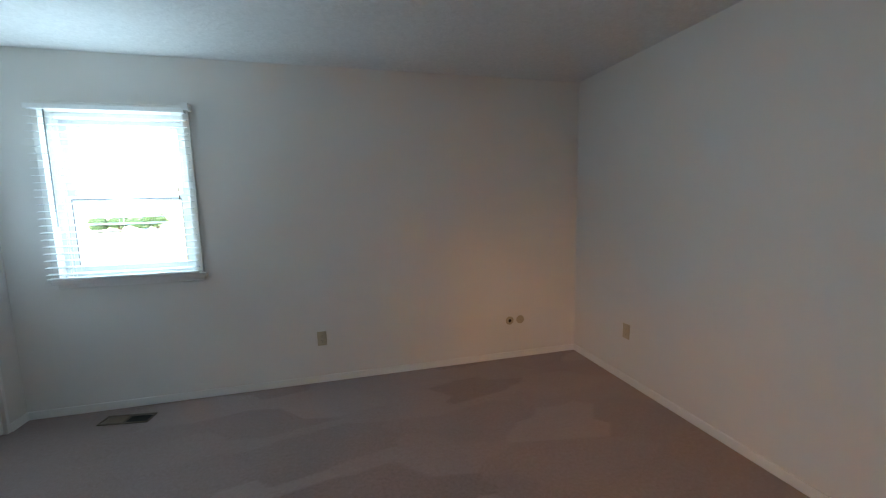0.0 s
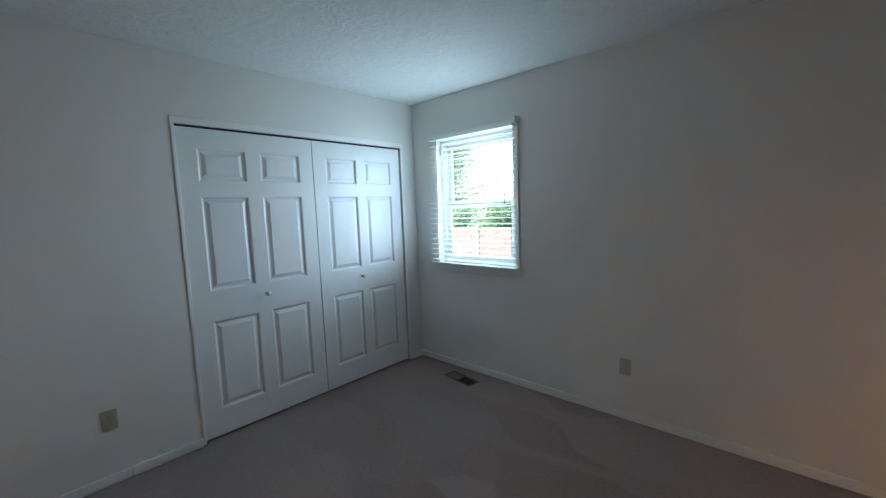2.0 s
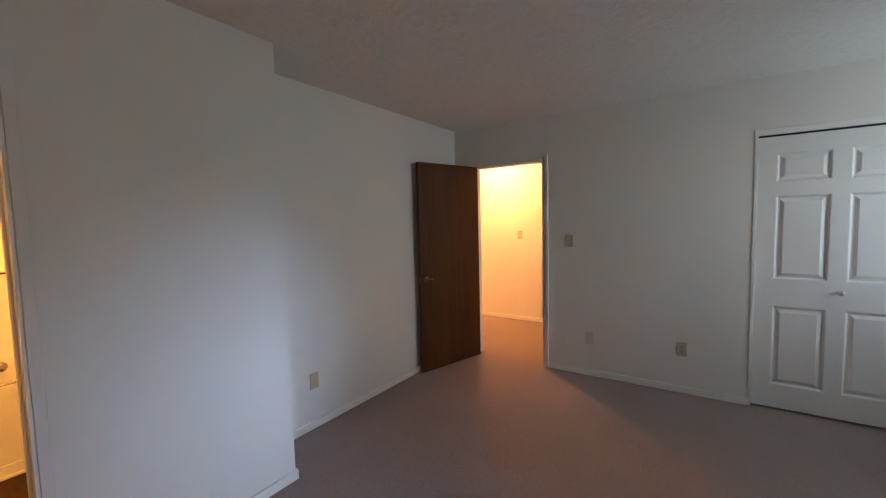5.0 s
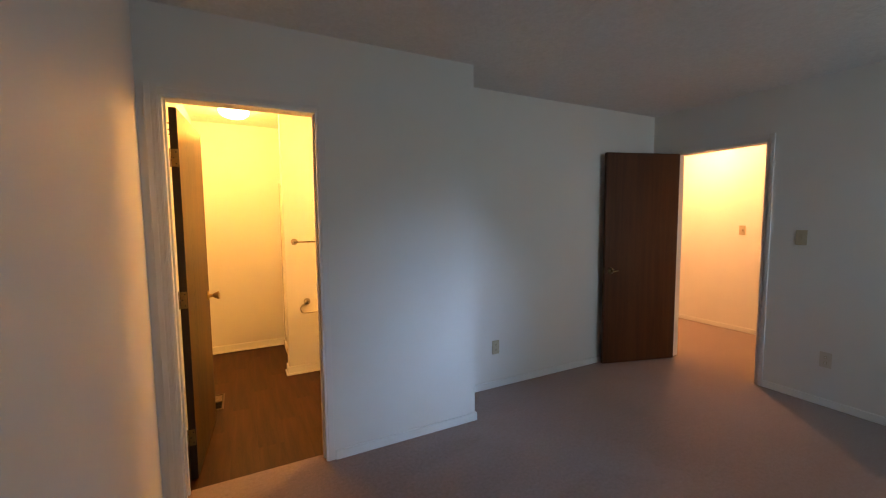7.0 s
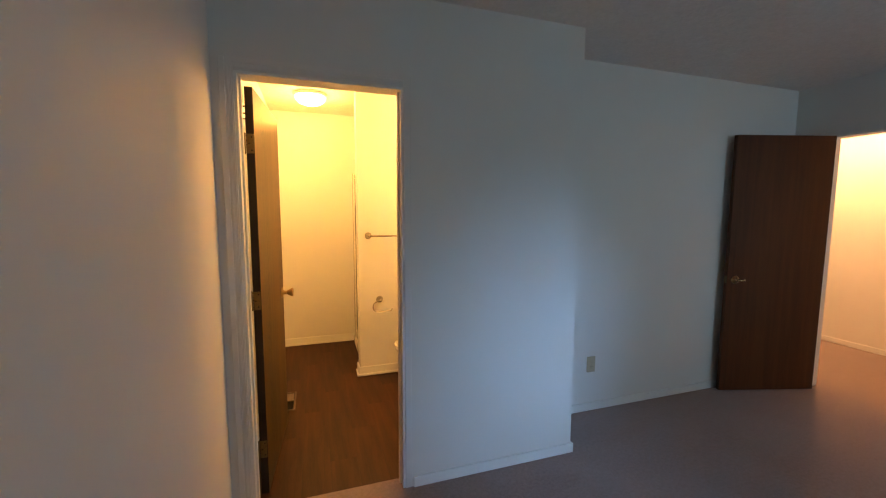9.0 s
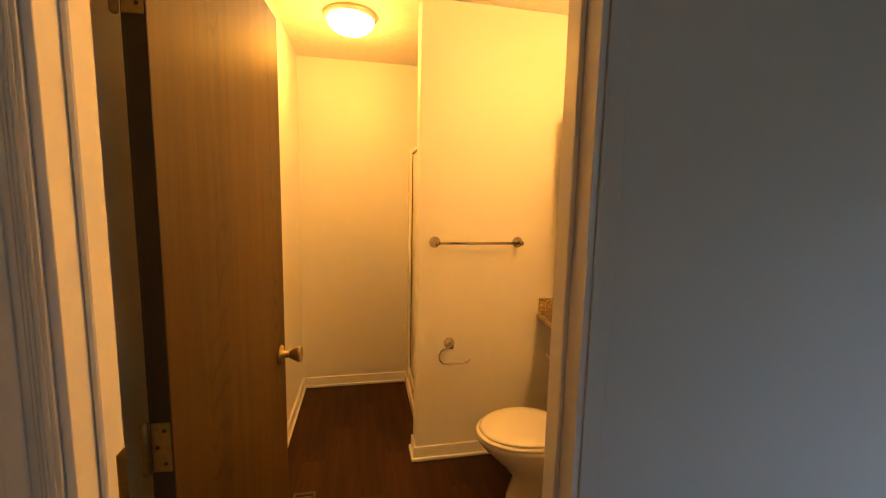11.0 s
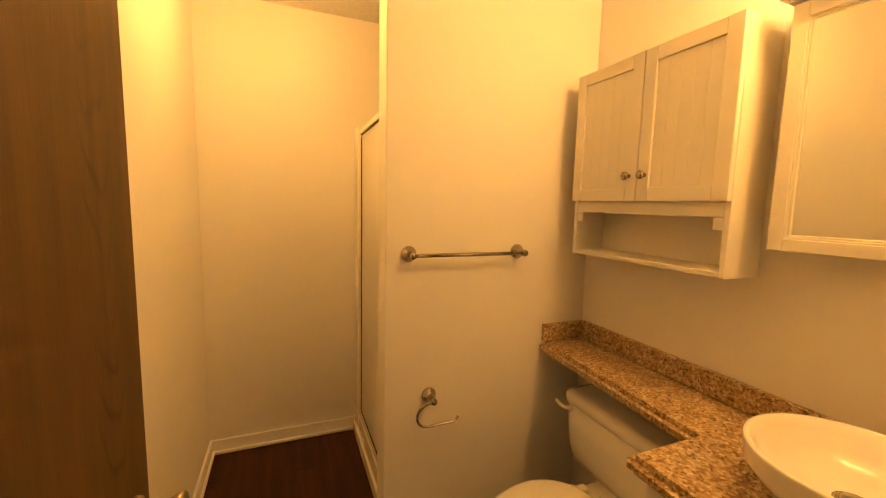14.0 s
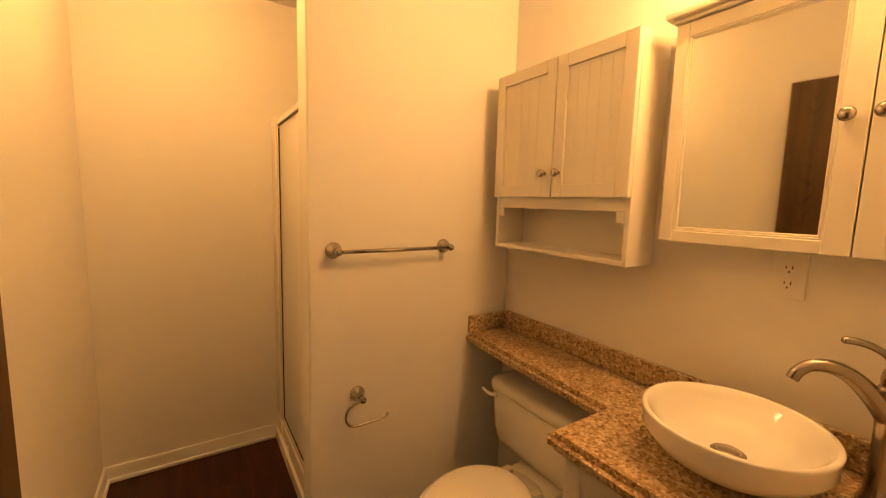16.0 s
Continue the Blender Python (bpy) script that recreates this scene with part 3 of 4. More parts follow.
def flush_door(name, m, s, width, height, label, lever, hinges_z, handle_z, wood):
    """A flat slab that stands open; local x runs from the hinge to the free edge, local y times s is the face seen."""
    door = thing(name, m, label, "door", kind="structure")
    lo, hi = sorted((0, -0.035 * s))
    part("slab", box(0, width, lo, hi, 0.012, height, 0.0015), wood, door, world=False)
    # hinge edge: dark stain, with its lack of light put into the colour
    part("edge_band", box(-0.0014, -0.0001, lo, hi, 0.0125, height - 0.0005), EDGEWOOD, door, "dark stained hinge edge, darker still for its shade", world=False)
    knob_set(door, pose(width - 0.062, 0, handle_z, -90 * s, 0, 0), BRASS, lever)
    part("latch_plate", box(width, width + 0.0015, lo + 0.006, hi - 0.006, handle_z - 0.03, handle_z + 0.03), HINGE, door, world=False)
    for z in hinges_z:
        h = part("hinge", box(-0.0034, -0.0015, lo + 0.002, hi - 0.002, z - 0.045, z + 0.045, 0.0008), HINGE, door, "worn brass hinge", world=False)
        for dz in (-0.03, 0, 0.03):
            part("screw", lathe([(0, 0), (0.0035, 0), (0.003, 0.001), (0, 0.001)], 8, pose(-0.0034, (lo + hi) / 2 + 0.006 * (-1 if dz else 1), z + dz, 0, -90, 0)), DARK, h, world=False)
        part("knuckle", lathe([(0.0, -0.050), (0.004, -0.048), (0.0065, -0.045), (0.0065, 0.045), (0.004, 0.048), (0.0, 0.050)], 12, pose(-0.006, -0.041 * s, z)), HINGE, h, world=False, smooth=True)
    return door


flush_door("door_1", pose(0.030, -4.282, 0, 0, 0, -16.0), 1, 0.778, 2.025, "open flush door of dark brown stained wood beside the wall", True, (0.25, 1.0, 1.80), 0.915, REDDOOR)
flush_door("door_2", pose(4.096, -4.362, 0, 0, 0, -94.0), -1, 0.710, 2.012, "open flush door of warm brown stained wood in the bathroom", False, (0.25, 1.01, 1.755), 0.916, BROWNDOOR)

hook = thing("robe_hook", pose(4.096, -4.362, 0, 0, 0, -94.0), "dark double robe hook on the back of the bathroom door", "hook")
part("plate", box(0.255, 0.275, 0.0355, 0.0395, 1.905, 2.0 - 0.006, 0.001), BRASS, hook, world=False)
for z, reach in ((1.986, 0.090), (1.950, 0.086)):
    part("prong", tube(curve_points([(0.265, 0.0385, z), (0.265, 0.038 + reach * 0.6, z - 0.002), (0.265, 0.038 + reach, z + 0.006)], 5), [0.0045] * 9 + [0.006, 0.0065], 8), HINGE, hook, world=False, smooth=True)
part("bumper", lathe([(0, 0), (0.004, 0), (0.004, 0.062), (0.009, 0.068), (0.009, 0.076), (0, 0.078)], 12, pose(0.265, 0.0385, 1.921, -90, 0, 0)), HINGE, hook, world=False, smooth=True)


def closet_door(y0, y1, knob_y):
    """A white moulded six-panel leaf: stiles, rails, and raised panels in their recesses."""
    door = thing("closet_door", pose(-0.03, (y0 + y1) / 2, 0), "white moulded six-panel closet door, shut", "door", "closet doors", "structure")
    z0, z1, xf, xb = 0.018, CLZ - 0.015, -0.012, -0.045
    cols = ((y0 + 0.105, y0 + 0.105 + 0.292), (y1 - 0.105 - 0.292, y1 - 0.105))
    rows = ((0.192, 0.785), (0.985, 1.592), (1.690, 1.895))
    bm = box(xb, xf, y0, cols[0][0], z0, z1)
    box(xb, xf, cols[0][1], cols[1][0], z0, z1, bm=bm), box(xb, xf, cols[1][1], y1, z0, z1, bm=bm)
    for a, b in cols:
        for lo, hi in zip((z0, rows[0][1], rows[1][1], rows[2][1]), (rows[0][0], rows[1][0], rows[2][0], z1)):
            box(xb, xf, a, b, lo, hi, bm=bm)
    part("frame", bm, DOORWHITE, door)
    for a, b in cols:
        for lo, hi in rows:
            bm = bmesh.new()
            rings = []
            for inset, depth in ((0.0, 0.0), (0.006, -0.003), (0.014, -0.013), (0.024, -0.013), (0.046, -0.003), (0.050, -0.003)):
                rings.append([bm.verts.new((xf + depth, y, z)) for y, z in ((a + inset, lo + inset), (b - inset, lo + inset), (b - inset, hi - inset), (a + inset, hi - inset))])
            for p, q in zip(rings, rings[1:]):
                for k in range(4):
                    bm.faces.new((p[k], p[(k + 1) % 4], q[(k + 1) % 4], q[k]))
            bm.faces.new(rings[-1])
            back = [bm.verts.new((xb, y, z)) for y, z in ((a, lo), (b, lo), (b, hi), (a, hi))]
            for k in range(4):
                bm.faces.new((rings[0][k], rings[0][(k + 1) % 4], back[(k + 1) % 4], back[k]))
            bm.faces.new(back[::-1])
            part("panel", bm, DOORWHITE, door)
    part("knob", lathe([(0, 0), (0.012, 0), (0.008, 0.006), (0.007, 0.014), (0.016, 0.022), (0.0175, 0.028), (0.013, 0.034), (0, 0.036)], 20, pose(xf, knob_y, 0.910, 0, 90, 0)), SATIN, door, "small dull metal knob", smooth=True)


closet_door(CL0 + 0.004, -1.066, -1.489)
closet_door(-1.059, CL1 - 0.013, -0.668)

# ---- window, blind and outdoors ----
win = thing("window_1", pose((WX0 + WX1) / 2, 0.08, WZ0), "white vinyl double-hung window with plain casing", "window", kind="structure")


def ring(x0, x1, z0, z1, w, y0, y1, name, parent):
    for a in ((x0, x0 + w, z0, z1), (x1 - w, x1, z0, z1), (x0 + w, x1 - w, z0, z0 + w), (x0 + w, x1 - w, z1 - w, z1)):
        part(name, box(a[0], a[1], y0, y1, a[2], a[3], 0.002), VINYLWHITE, parent)


ring(WX0, WX1, WZ0, WZ1, 0.038, 0.055, 0.149, "window_frame", win)
MEET = 1.500
for z0, z1, y0 in ((MEET - 0.018, WZ1 - 0.038, 0.108), (WZ0 + 0.038, MEET + 0.018, 0.070)):
    ring(WX0 + 0.038, WX1 - 0.038, z0, z1, 0.044, y0, y0 + 0.034, "sash", win)
    pane = part("pane", box(WX0 + 0.078, WX1 - 0.078, y0 + 0.015, y0 + 0.019, z0 + 0.040, z1 - 0.040), GLASS, win, "clear window pane")
    pane.visible_shadow = False
GX0, GX1 = WX0 + 0.079, WX1 - 0.079
# thin gasket strips; the top one also draws the meeting rail's shadow
for a in ((GX0 - 0.003, GX1 + 0.003, 1.4895, 1.4935), (GX0 - 0.003, GX0 + 0.001, WZ0 + 0.082, 1.489), (GX1 - 0.001, GX1 + 0.003, WZ0 + 0.082, 1.489)):
    part("gasket_and_shadow_line", box(a[0], a[1], 0.0680, 0.0696, a[2], a[3]), GASKET, win, "thin dark line of glazing gasket and rail shadow")
part("sash_lock", box(0.68, 0.74, 0.062, 0.072, MEET + 0.019, MEET + 0.034, 0.003), WHITEPLASTIC, win)
for a in ((0.262, WX0, 0.945, 2.118), (WX1, 1.160, 0.945, 2.118), (WX0, WX1, WZ1, 2.118)):
    part("window_casing", box(a[0], a[1], -0.014, 0.0, a[2], a[3], 0.003), PAINT, win)
part("window_sill", box(0.262, 1.182, -0.045, 0.054, 0.925, 0.9545, 0.004, seg=2), TRIM, win)
part("apron", box(0.285, 1.160, -0.012, 0.0, 0.895, 0.924, 0.003), TRIM, win)

blind = thing("window_blind", pose(0.705, -0.045, 2.08), "white slatted venetian blind, lowered with open slats", "blind")
BX0, BX1, BY = 0.256, 1.150, -0.047
part("headrail", box(BX0 + 0.004, BX1 - 0.004, BY - 0.026, BY + 0.026, 2.062, 2.092, 0.002), SLATWHITE, blind)
n_slats = 23
slat = None
for i in range(n_slats):
    z = 0.998 + i * 0.0462
    m = pose((BX0 + BX1) / 2, BY, z, 5.0 + 1.2 * math.sin(i * 2.1), 0.05 * math.sin(i * 1.3), 0)
    if slat is None:
        bm = bmesh.new()
        rows_ = []
        for k in range(7):
            y = -0.025 + 0.05 * k / 6
            z_ = 0.0022 * (1 - (y / 0.025) ** 2)
            rows_.append([bm.verts.new((x, y, z_ + dz)) for x, dz in ((-(BX1 - BX0) / 2, 0), ((BX1 - BX0) / 2, 0), ((BX1 - BX0) / 2, 0.0028), (-(BX1 - BX0) / 2, 0.0028))])
        for p, q in zip(rows_, rows_[1:]):
            for k in range(4):
                bm.faces.new((p[k], p[(k + 1) % 4], q[(k + 1) % 4], q[k]))
        bm.faces.new(rows_[0]), bm.faces.new(rows_[-1])
        slat = part("slat", bm, SLATWHITE, blind, world=False)
        ob = slat
    else:
        ob = slat.copy()
        scene.collection.objects.link(ob)
    ob.matrix_basis = MATS[blind].inverted() @ m
part("bottom_rail", box(BX0, BX1, BY - 0.025, BY + 0.025, 0.958, 0.974, 0.003), SLATWHITE, blind)
for x in (0.40, 0.705, 1.01):
    for dy in (-0.0265, 0.0265):
        part("ladder_cord", tube([(x, BY + dy, 0.974), (x, BY + dy, 2.062)], 0.0011, 5), CORD, blind)
part("wand", tube([(0.371, BY - 0.034, 2.055), (0.369, BY - 0.036, 1.315)], 0.0042, 8), WAND, blind, "slim grey tilt wand", smooth=True)
part("pull_cord", tube([(1.075, BY - 0.032, 2.06), (1.076, BY - 0.032, 1.56)], 0.0013, 5), CORD, blind)
for dz in (0.0, -0.055):
    part("cord_tassel", lathe([(0, 0), (0.003, 0), (0.006, -0.026), (0.004, -0.030), (0, -0.030)], 10, pose(1.076, BY - 0.032, 1.565 + dz)), REGISTER, blind, "small brown cord tassel", smooth=True)
part("bracket", box(1.138, 1.176, -0.076, 0.0, 2.082, 2.128, 0.002), PAINT, blind, "plastic mounting bracket")

GZ = -0.85
bm = bmesh.new()
for x0, x1, y0, y1 in ((-300, 300, 0.152, 600), (-300, 300, -300, -7.5), (-300, -2.3, -7.5, 0.152), (4.9, 300, -7.5, 0.152)):
    bm.faces.new([bm.verts.new(p) for p in ((x0, y0, GZ), (x1, y0, GZ), (x1, y1, GZ), (x0, y1, GZ))])
structure("ground", bm, LAWN, "pale sunlit dry lawn behind the house", "ground")
structure("foundation", box(-1.7, E_X + 0.1, -6.8, 0.14, GZ, -0.2), SIDING, "plain grey foundation wall of the house", "foundation")

FY, POST_X = 11.9, -20.1
fence = thing("fence", pose(-8, FY, GZ), "red-brown stained board fence with pale posts", "fence")
board = None
rnd = random.Random(4)
for i in range(104):
    x = -20.4 + i * 0.145
    if board is None:
        board = part("board", box(-0.0715, 0.0715, -0.011, 0.011, 0, 1.36, 0.003), FENCEWOOD, fence, world=False)
        ob = board
    else:
        ob = board.copy()
        scene.collection.objects.link(ob)
    ob.matrix_basis = MATS[fence].inverted() @ pose(x, FY, GZ + rnd.uniform(0, 0.03), 0, rnd.uniform(-0.3, 0.3), 0)
for i in range(7):
    x = POST_X + i * 2.35
    p = part("post", box(x - 0.055, x + 0.055, FY - 0.10, FY - 0.015, GZ, GZ + 1.46, 0.006), POSTWOOD, fence, "pale wooden post")
    part("cap", box(x - 0.07, x + 0.07, FY - 0.12, FY, GZ + 1.46, GZ + 1.50, 0.008), POSTWOOD, p)
for z in (0.30, 1.08):
    part("rail", box(-20.5, -5.4, FY + 0.013, FY + 0.05, GZ + z, GZ + z + 0.09), FENCEWOOD, fence)


def tree(x, y, tall, wide, seed, name="tree", label="leafy green deciduous tree behind the fence", group="trees behind the fence"):
    r = random.Random(seed)
    t = thing(name, pose(x, y, GZ), label, name, group)
    bm = tube(curve_points([(0, 0, 0), (0.05, 0.03, tall * 0.25), (-0.05, 0.06, tall * 0.55), (0.03, 0, tall * 0.85)], 4), [0.20, 0.19, 0.17, 0.16, 0.15, 0.14, 0.12, 0.11, 0.09, 0.07, 0.05, 0.04, 0.03][:13], 9)
    tips = []
    for k in range(11):
        a, z = k * 2.4 + r.random(), tall * r.uniform(0.22, 0.72)
        d = wide * r.uniform(0.55, 1.0)
        tip = Vector((d * math.cos(a), d * math.sin(a), z + d * r.uniform(0.2, 0.6)))
        tube(curve_points([(0, 0, z), tip * 0.5 + Vector((0, 0, z * 0.5 + 0.05)), tip], 3), [0.07, 0.06, 0.05, 0.04, 0.03, 0.02, 0.012], 6, bm)
        tips += [tip, tip * 0.7 + Vector((0, 0, z * 0.3))]
    part("trunk", bm, BARK, t, world=False)
    verts, faces = [], []
    clumps = [(tip, wide * r.uniform(0.28, 0.5)) for tip in tips] + [(Vector((r.uniform(-1, 1) * wide * 0.6, r.uniform(-1, 1) * wide * 0.6, tall * r.uniform(0.35, 1.0))), wide * r.uniform(0.3, 0.5)) for _ in range(16)]
    for c, s in clumps:
        for _ in range(230):
            d = Vector((r.gauss(0, 1), r.gauss(0, 1), r.gauss(0, 0.8))).normalized() * s * r.random() ** 0.4
            p, q = c + d, Euler((r.uniform(-1, 1), r.uniform(-1, 1), r.uniform(0, 6.3))).to_matrix()
            h = r.uniform(0.05, 0.11)
            b = len(verts)
            verts += [p + q @ Vector(v) for v in ((-h, 0, 0), (0, -h * 0.5, 0.02), (h, 0, -0.02), (0, h * 0.5, 0.02))]
            faces.append((b, b + 1, b + 2, b + 3))
    me = bpy.data.meshes.new("crown")
    me.from_pydata(verts, [], faces)
    me.materials.append(LEAVES)
    crown = new("crown", me)
    crown.parent = t


for i, (x, y, tall, wide) in enumerate(((-18.5, 14.5, 8.0, 3.2), (-16.0, 14.4, 6.8, 2.4), (-15.5, 15.5, 8.4, 2.8), (-11.6, 14.0, 2.9, 1.5), (-17.0, 16.5, 9.5, 3.4), (-16.6, 18.0, 10.0, 3.5), (-17.5, 20.5, 11.0, 4.0), (-20.5, 19.0, 11.0, 4.0), (-8.9, 13.9, 2.6, 1.3))):
    tree(x, y, tall, wide, i + 1)
for i, x in enumerate((-19.4, -18.0, -16.5, -15.2)):
    tree(x, 40.0 + 0.4 * i, 1.30 + 0.1 * (i % 2), 0.72, 40 + i, "shrub", "low green shrub across the sunlit lawn", "shrubs across the lawn")

# ---- small wall fittings ----


def on_wall(x, y, z, facing):
    """A pose whose local +y looks off the wall."""
    return pose(x, y, z, 0, 0, {"south": 180, "north": 0, "east": -90, "west": 90}[facing])


def screw_head(parent, x, y, z, material):
    part("screw", lathe([(0, 0), (0.0035, 0), (0.003, 0.0012), (0, 0.0014)], 10, pose(x, y, z, -90, 0, 0)), material, parent, world=False)


def outlet(m, material, label):
    t = thing("wall_outlet", m, label, "outlet", "wall outlets")
    part("cover_plate", box(-0.035, 0.035, 0, 0.006, -0.0575, 0.0575, 0.0025, seg=2), material, t, world=False)
    screw_head(t, 0, 0.006, 0, material)
    for dz in (-0.0195, 0.0195):
        bm = prism([(0.0168 * math.cos(a) * 1.02, 0.0155 * math.sin(a)) for a in [i * math.pi / 12 for i in range(24)]], 0, 0.0018, 0.0005, 1)
        bm.transform(pose(0, 0.006, dz, -90, 0, 0))
        r = part("receptacle", bm, material, t, world=False)
        for x, w, h in ((-0.0063, 0.0011, 0.0045), (0.0063, 0.0011, 0.0036)):
            part("slot", box(x - w, x + w, 0.0076, 0.0082, dz + 0.003 - h, dz + 0.003 + h), DARK, r, world=False)
        part("slot", lathe([(0, 0), (0.0024, 0), (0.0024, 0.0006), (0, 0.0006)], 10, pose(0, 0.0076, dz - 0.0085, -90, 0, 0)), DARK, r, world=False)
    return t


def light_switch(m, material, label):
    t = thing("light_switch", m, label, "light switch", "light switches")
    part("cover_plate", box(-0.035, 0.035, 0, 0.006, -0.0575, 0.0575, 0.0025, seg=2), material, t, world=False)
    part("toggle", box(-0.005, 0.005, 0.005, 0.017, -0.003, 0.011, 0.002), material, t, world=False)
    for dz in (-0.03, 0.03):
        screw_head(t, 0, 0.006, dz, material)
    return t


base = outlet(on_wall(1.949, 0, 0.363, "south"), ALMOND, "almond plastic duplex outlet low on the wall")
for m in (on_wall(0, -2.410, 0.369, "east"), on_wall(E_X, -0.694, 0.403, "west"), on_wall(1.970, S_Y, 0.346, "north")):
    copy_thing(base, m)
light_switch(on_wall(0, -3.331, 1.255, "east"), ALMOND, "almond toggle switch beside the hallway door")
light_switch(on_wall(HALL_W, -4.500, 1.246, "east"), ALMOND, "almond toggle switch on the hallway wall")
jack = thing("phone_jack", on_wall(0, -3.145, 0.351, "east"), "white plastic phone jack plate low on the wall", "wall plate")
part("cover_plate", box(-0.035, 0.035, 0, 0.006, -0.0575, 0.0575, 0.0025, seg=2), OFFWHITE, jack, world=False)
for dz in (-0.022, 0.020):
    part("socket", box(-0.009, 0.009, 0.0055, 0.0085, dz - 0.009, dz + 0.009, 0.001), ALMOND, jack, "beige jack socket", world=False)
    part("socket_hole", box(-0.005, 0.005, 0.0084, 0.0088, dz - 0.005, dz + 0.005), PLATETAN, jack, world=False)

flange = thing("pipe_flange", on_wall(3.569, 0, 0.348, "south"), "round almond wall flange with a dark open hole", "wall plate")
prof = [(0.0165, 0.001), (0.0165, 0.010), (0.020, 0.012), (0.030, 0.009), (0.037, 0.004), (0.038, 0.0)]
part("rim", lathe(prof + [(0.0165, 0.0)], 28, pose(0, 0, 0, -90, 0, 0)), ALMOND, flange, world=False, smooth=True)
part("hole", lathe([(0, 0.001), (0.0164, 0.001), (0.0164, 0.003), (0, 0.003)], 24, pose(0, 0, 0, -90, 0, 0)), DARK, flange, "dark pipe opening", world=False)
cover = thing("round_cover_plate", on_wall(3.672, 0, 0.350, "south"), "round almond blank cover plate beside the flange", "wall plate")
part("disc", lathe([(0, 0.009), (0.014, 0.009), (0.030, 0.007), (0.037, 0.003), (0.038, 0.0), (0.0, 0.0)], 28, pose(0, 0, 0, -90, 0, 0)), ALMOND, cover, world=False, smooth=True)
screw_head(cover, 0, 0.0085, 0, NICKEL)


def floor_register(m, long, wide, label):
    t = thing("floor_register", m, label, "floor vent", "floor vents")
    for a in ((-long / 2, long / 2, -wide / 2, -wide / 2 + 0.012), (-long / 2, long / 2, wide / 2 - 0.012, wide / 2), (-long / 2, -long / 2 + 0.012, -wide / 2 + 0.012, wide / 2 - 0.012),
              (long / 2 - 0.012, long / 2, -wide / 2 + 0.012, wide / 2 - 0.012), (-0.006, 0.006, -wide / 2 + 0.012, wide / 2 - 0.012)):
        part("frame", box(*a, 0.001, 0.009, 0.002), REGISTER, t, world=False)
    part("duct", box(-long / 2 + 0.016, long / 2 - 0.016, -wide / 2 + 0.016, wide / 2 - 0.016, 0.0004, 0.0012), DARK, t, "dark duct opening", world=False)
    count = int((long / 2 - 0.03) / 0.0115)
    for side in (-1, 1):
        for i in range(count):
            x = side * (0.014 + i * 0.0115)
            tall = 0.005 if side < 0 else 0.0018
            bm = box(-0.0012 if side < 0 else -0.0004, 0.0012 if side < 0 else 0.0004, -wide / 2 + 0.017, wide / 2 - 0.017, -tall, tall)
            bm.transform(pose(x, 0, 0.0055 if side < 0 else 0.0032, 0, 86 if side < 0 else 8, 0))
            # left bank coloured lighter as if lit, right bank black as if shaded
            part("louver", bm, LIT_LOUVER if side < 0 else DARK, t, world=False)
    return t


floor_register(pose(0.672, -0.198, 0, 0, 0, -8), 0.315, 0.118, "brown metal floor register set in the carpet")
floor_register(pose(4.060, -5.375, 0.0, 0, 0, 90), 0.30, 0.105, "brown metal floor register in the dark plank floor")

# ---- bathroom ----


def dome_light(name, m, label):
    t = thing(name, m, label, "ceiling light")
    part("base", lathe([(0, 0), (0.135, 0), (0.140, -0.006), (0.136, -0.022), (0.120, -0.026), (0, -0.026)], 36), WHITEPLASTIC, t, world=False, smooth=True)
    d = part("glass_dome", lathe([(0.122, -0.024), (0.126, -0.034), (0.118, -0.055), (0.092, -0.078), (0.055, -0.092), (0.018, -0.097), (0.0, -0.097)], 36), DOME, t, "lit frosted glass dome", world=False, smooth=True)
    d.visible_shadow = False
    part("finial", lathe([(0.0, -0.096), (0.008, -0.097), (0.006, -0.108), (0, -0.110)], 12), NICKEL, t, world=False, smooth=True)


dome_light("ceiling_light", pose(3.84, -5.98, H), "lit flush dome light on the bathroom ceiling")
dome_light("hall_ceiling_light", pose(-1.0, -4.80, H), "lit flush dome light on the hallway ceiling")

vl = thing("vanity_light", pose(BATH_W, -4.62, 2.16), "three-bulb brushed metal light bar above the mirror", "wall light")
part("back_plate", box(BATH_W, BATH_W + 0.03, -4.87, -4.36, 2.10, 2.21, 0.005), NICKEL, vl)
for y in (-4.78, -4.62, -4.46):
    part("socket", lathe([(0, 0), (0.024, 0), (0.024, 0.012), (0.018, 0.018), (0.018, 0.068), (0, 0.068)], 18, pose(BATH_W + 0.03, y, 2.15, 0, 90, 0)), NICKEL, vl, smooth=True)
    b = part("bulb", lathe([(0, 0), (0.016, 0.0), (0.02, 0.02), (0.038, 0.045), (0.042, 0.062), (0.036, 0.085), (0.018, 0.100), (0, 0.103)], 18, pose(BATH_W + 0.0985, y, 2.15, 0, 90, 0)), BULB, vl, "lit round bulb", smooth=True)
    b.visible_shadow = False

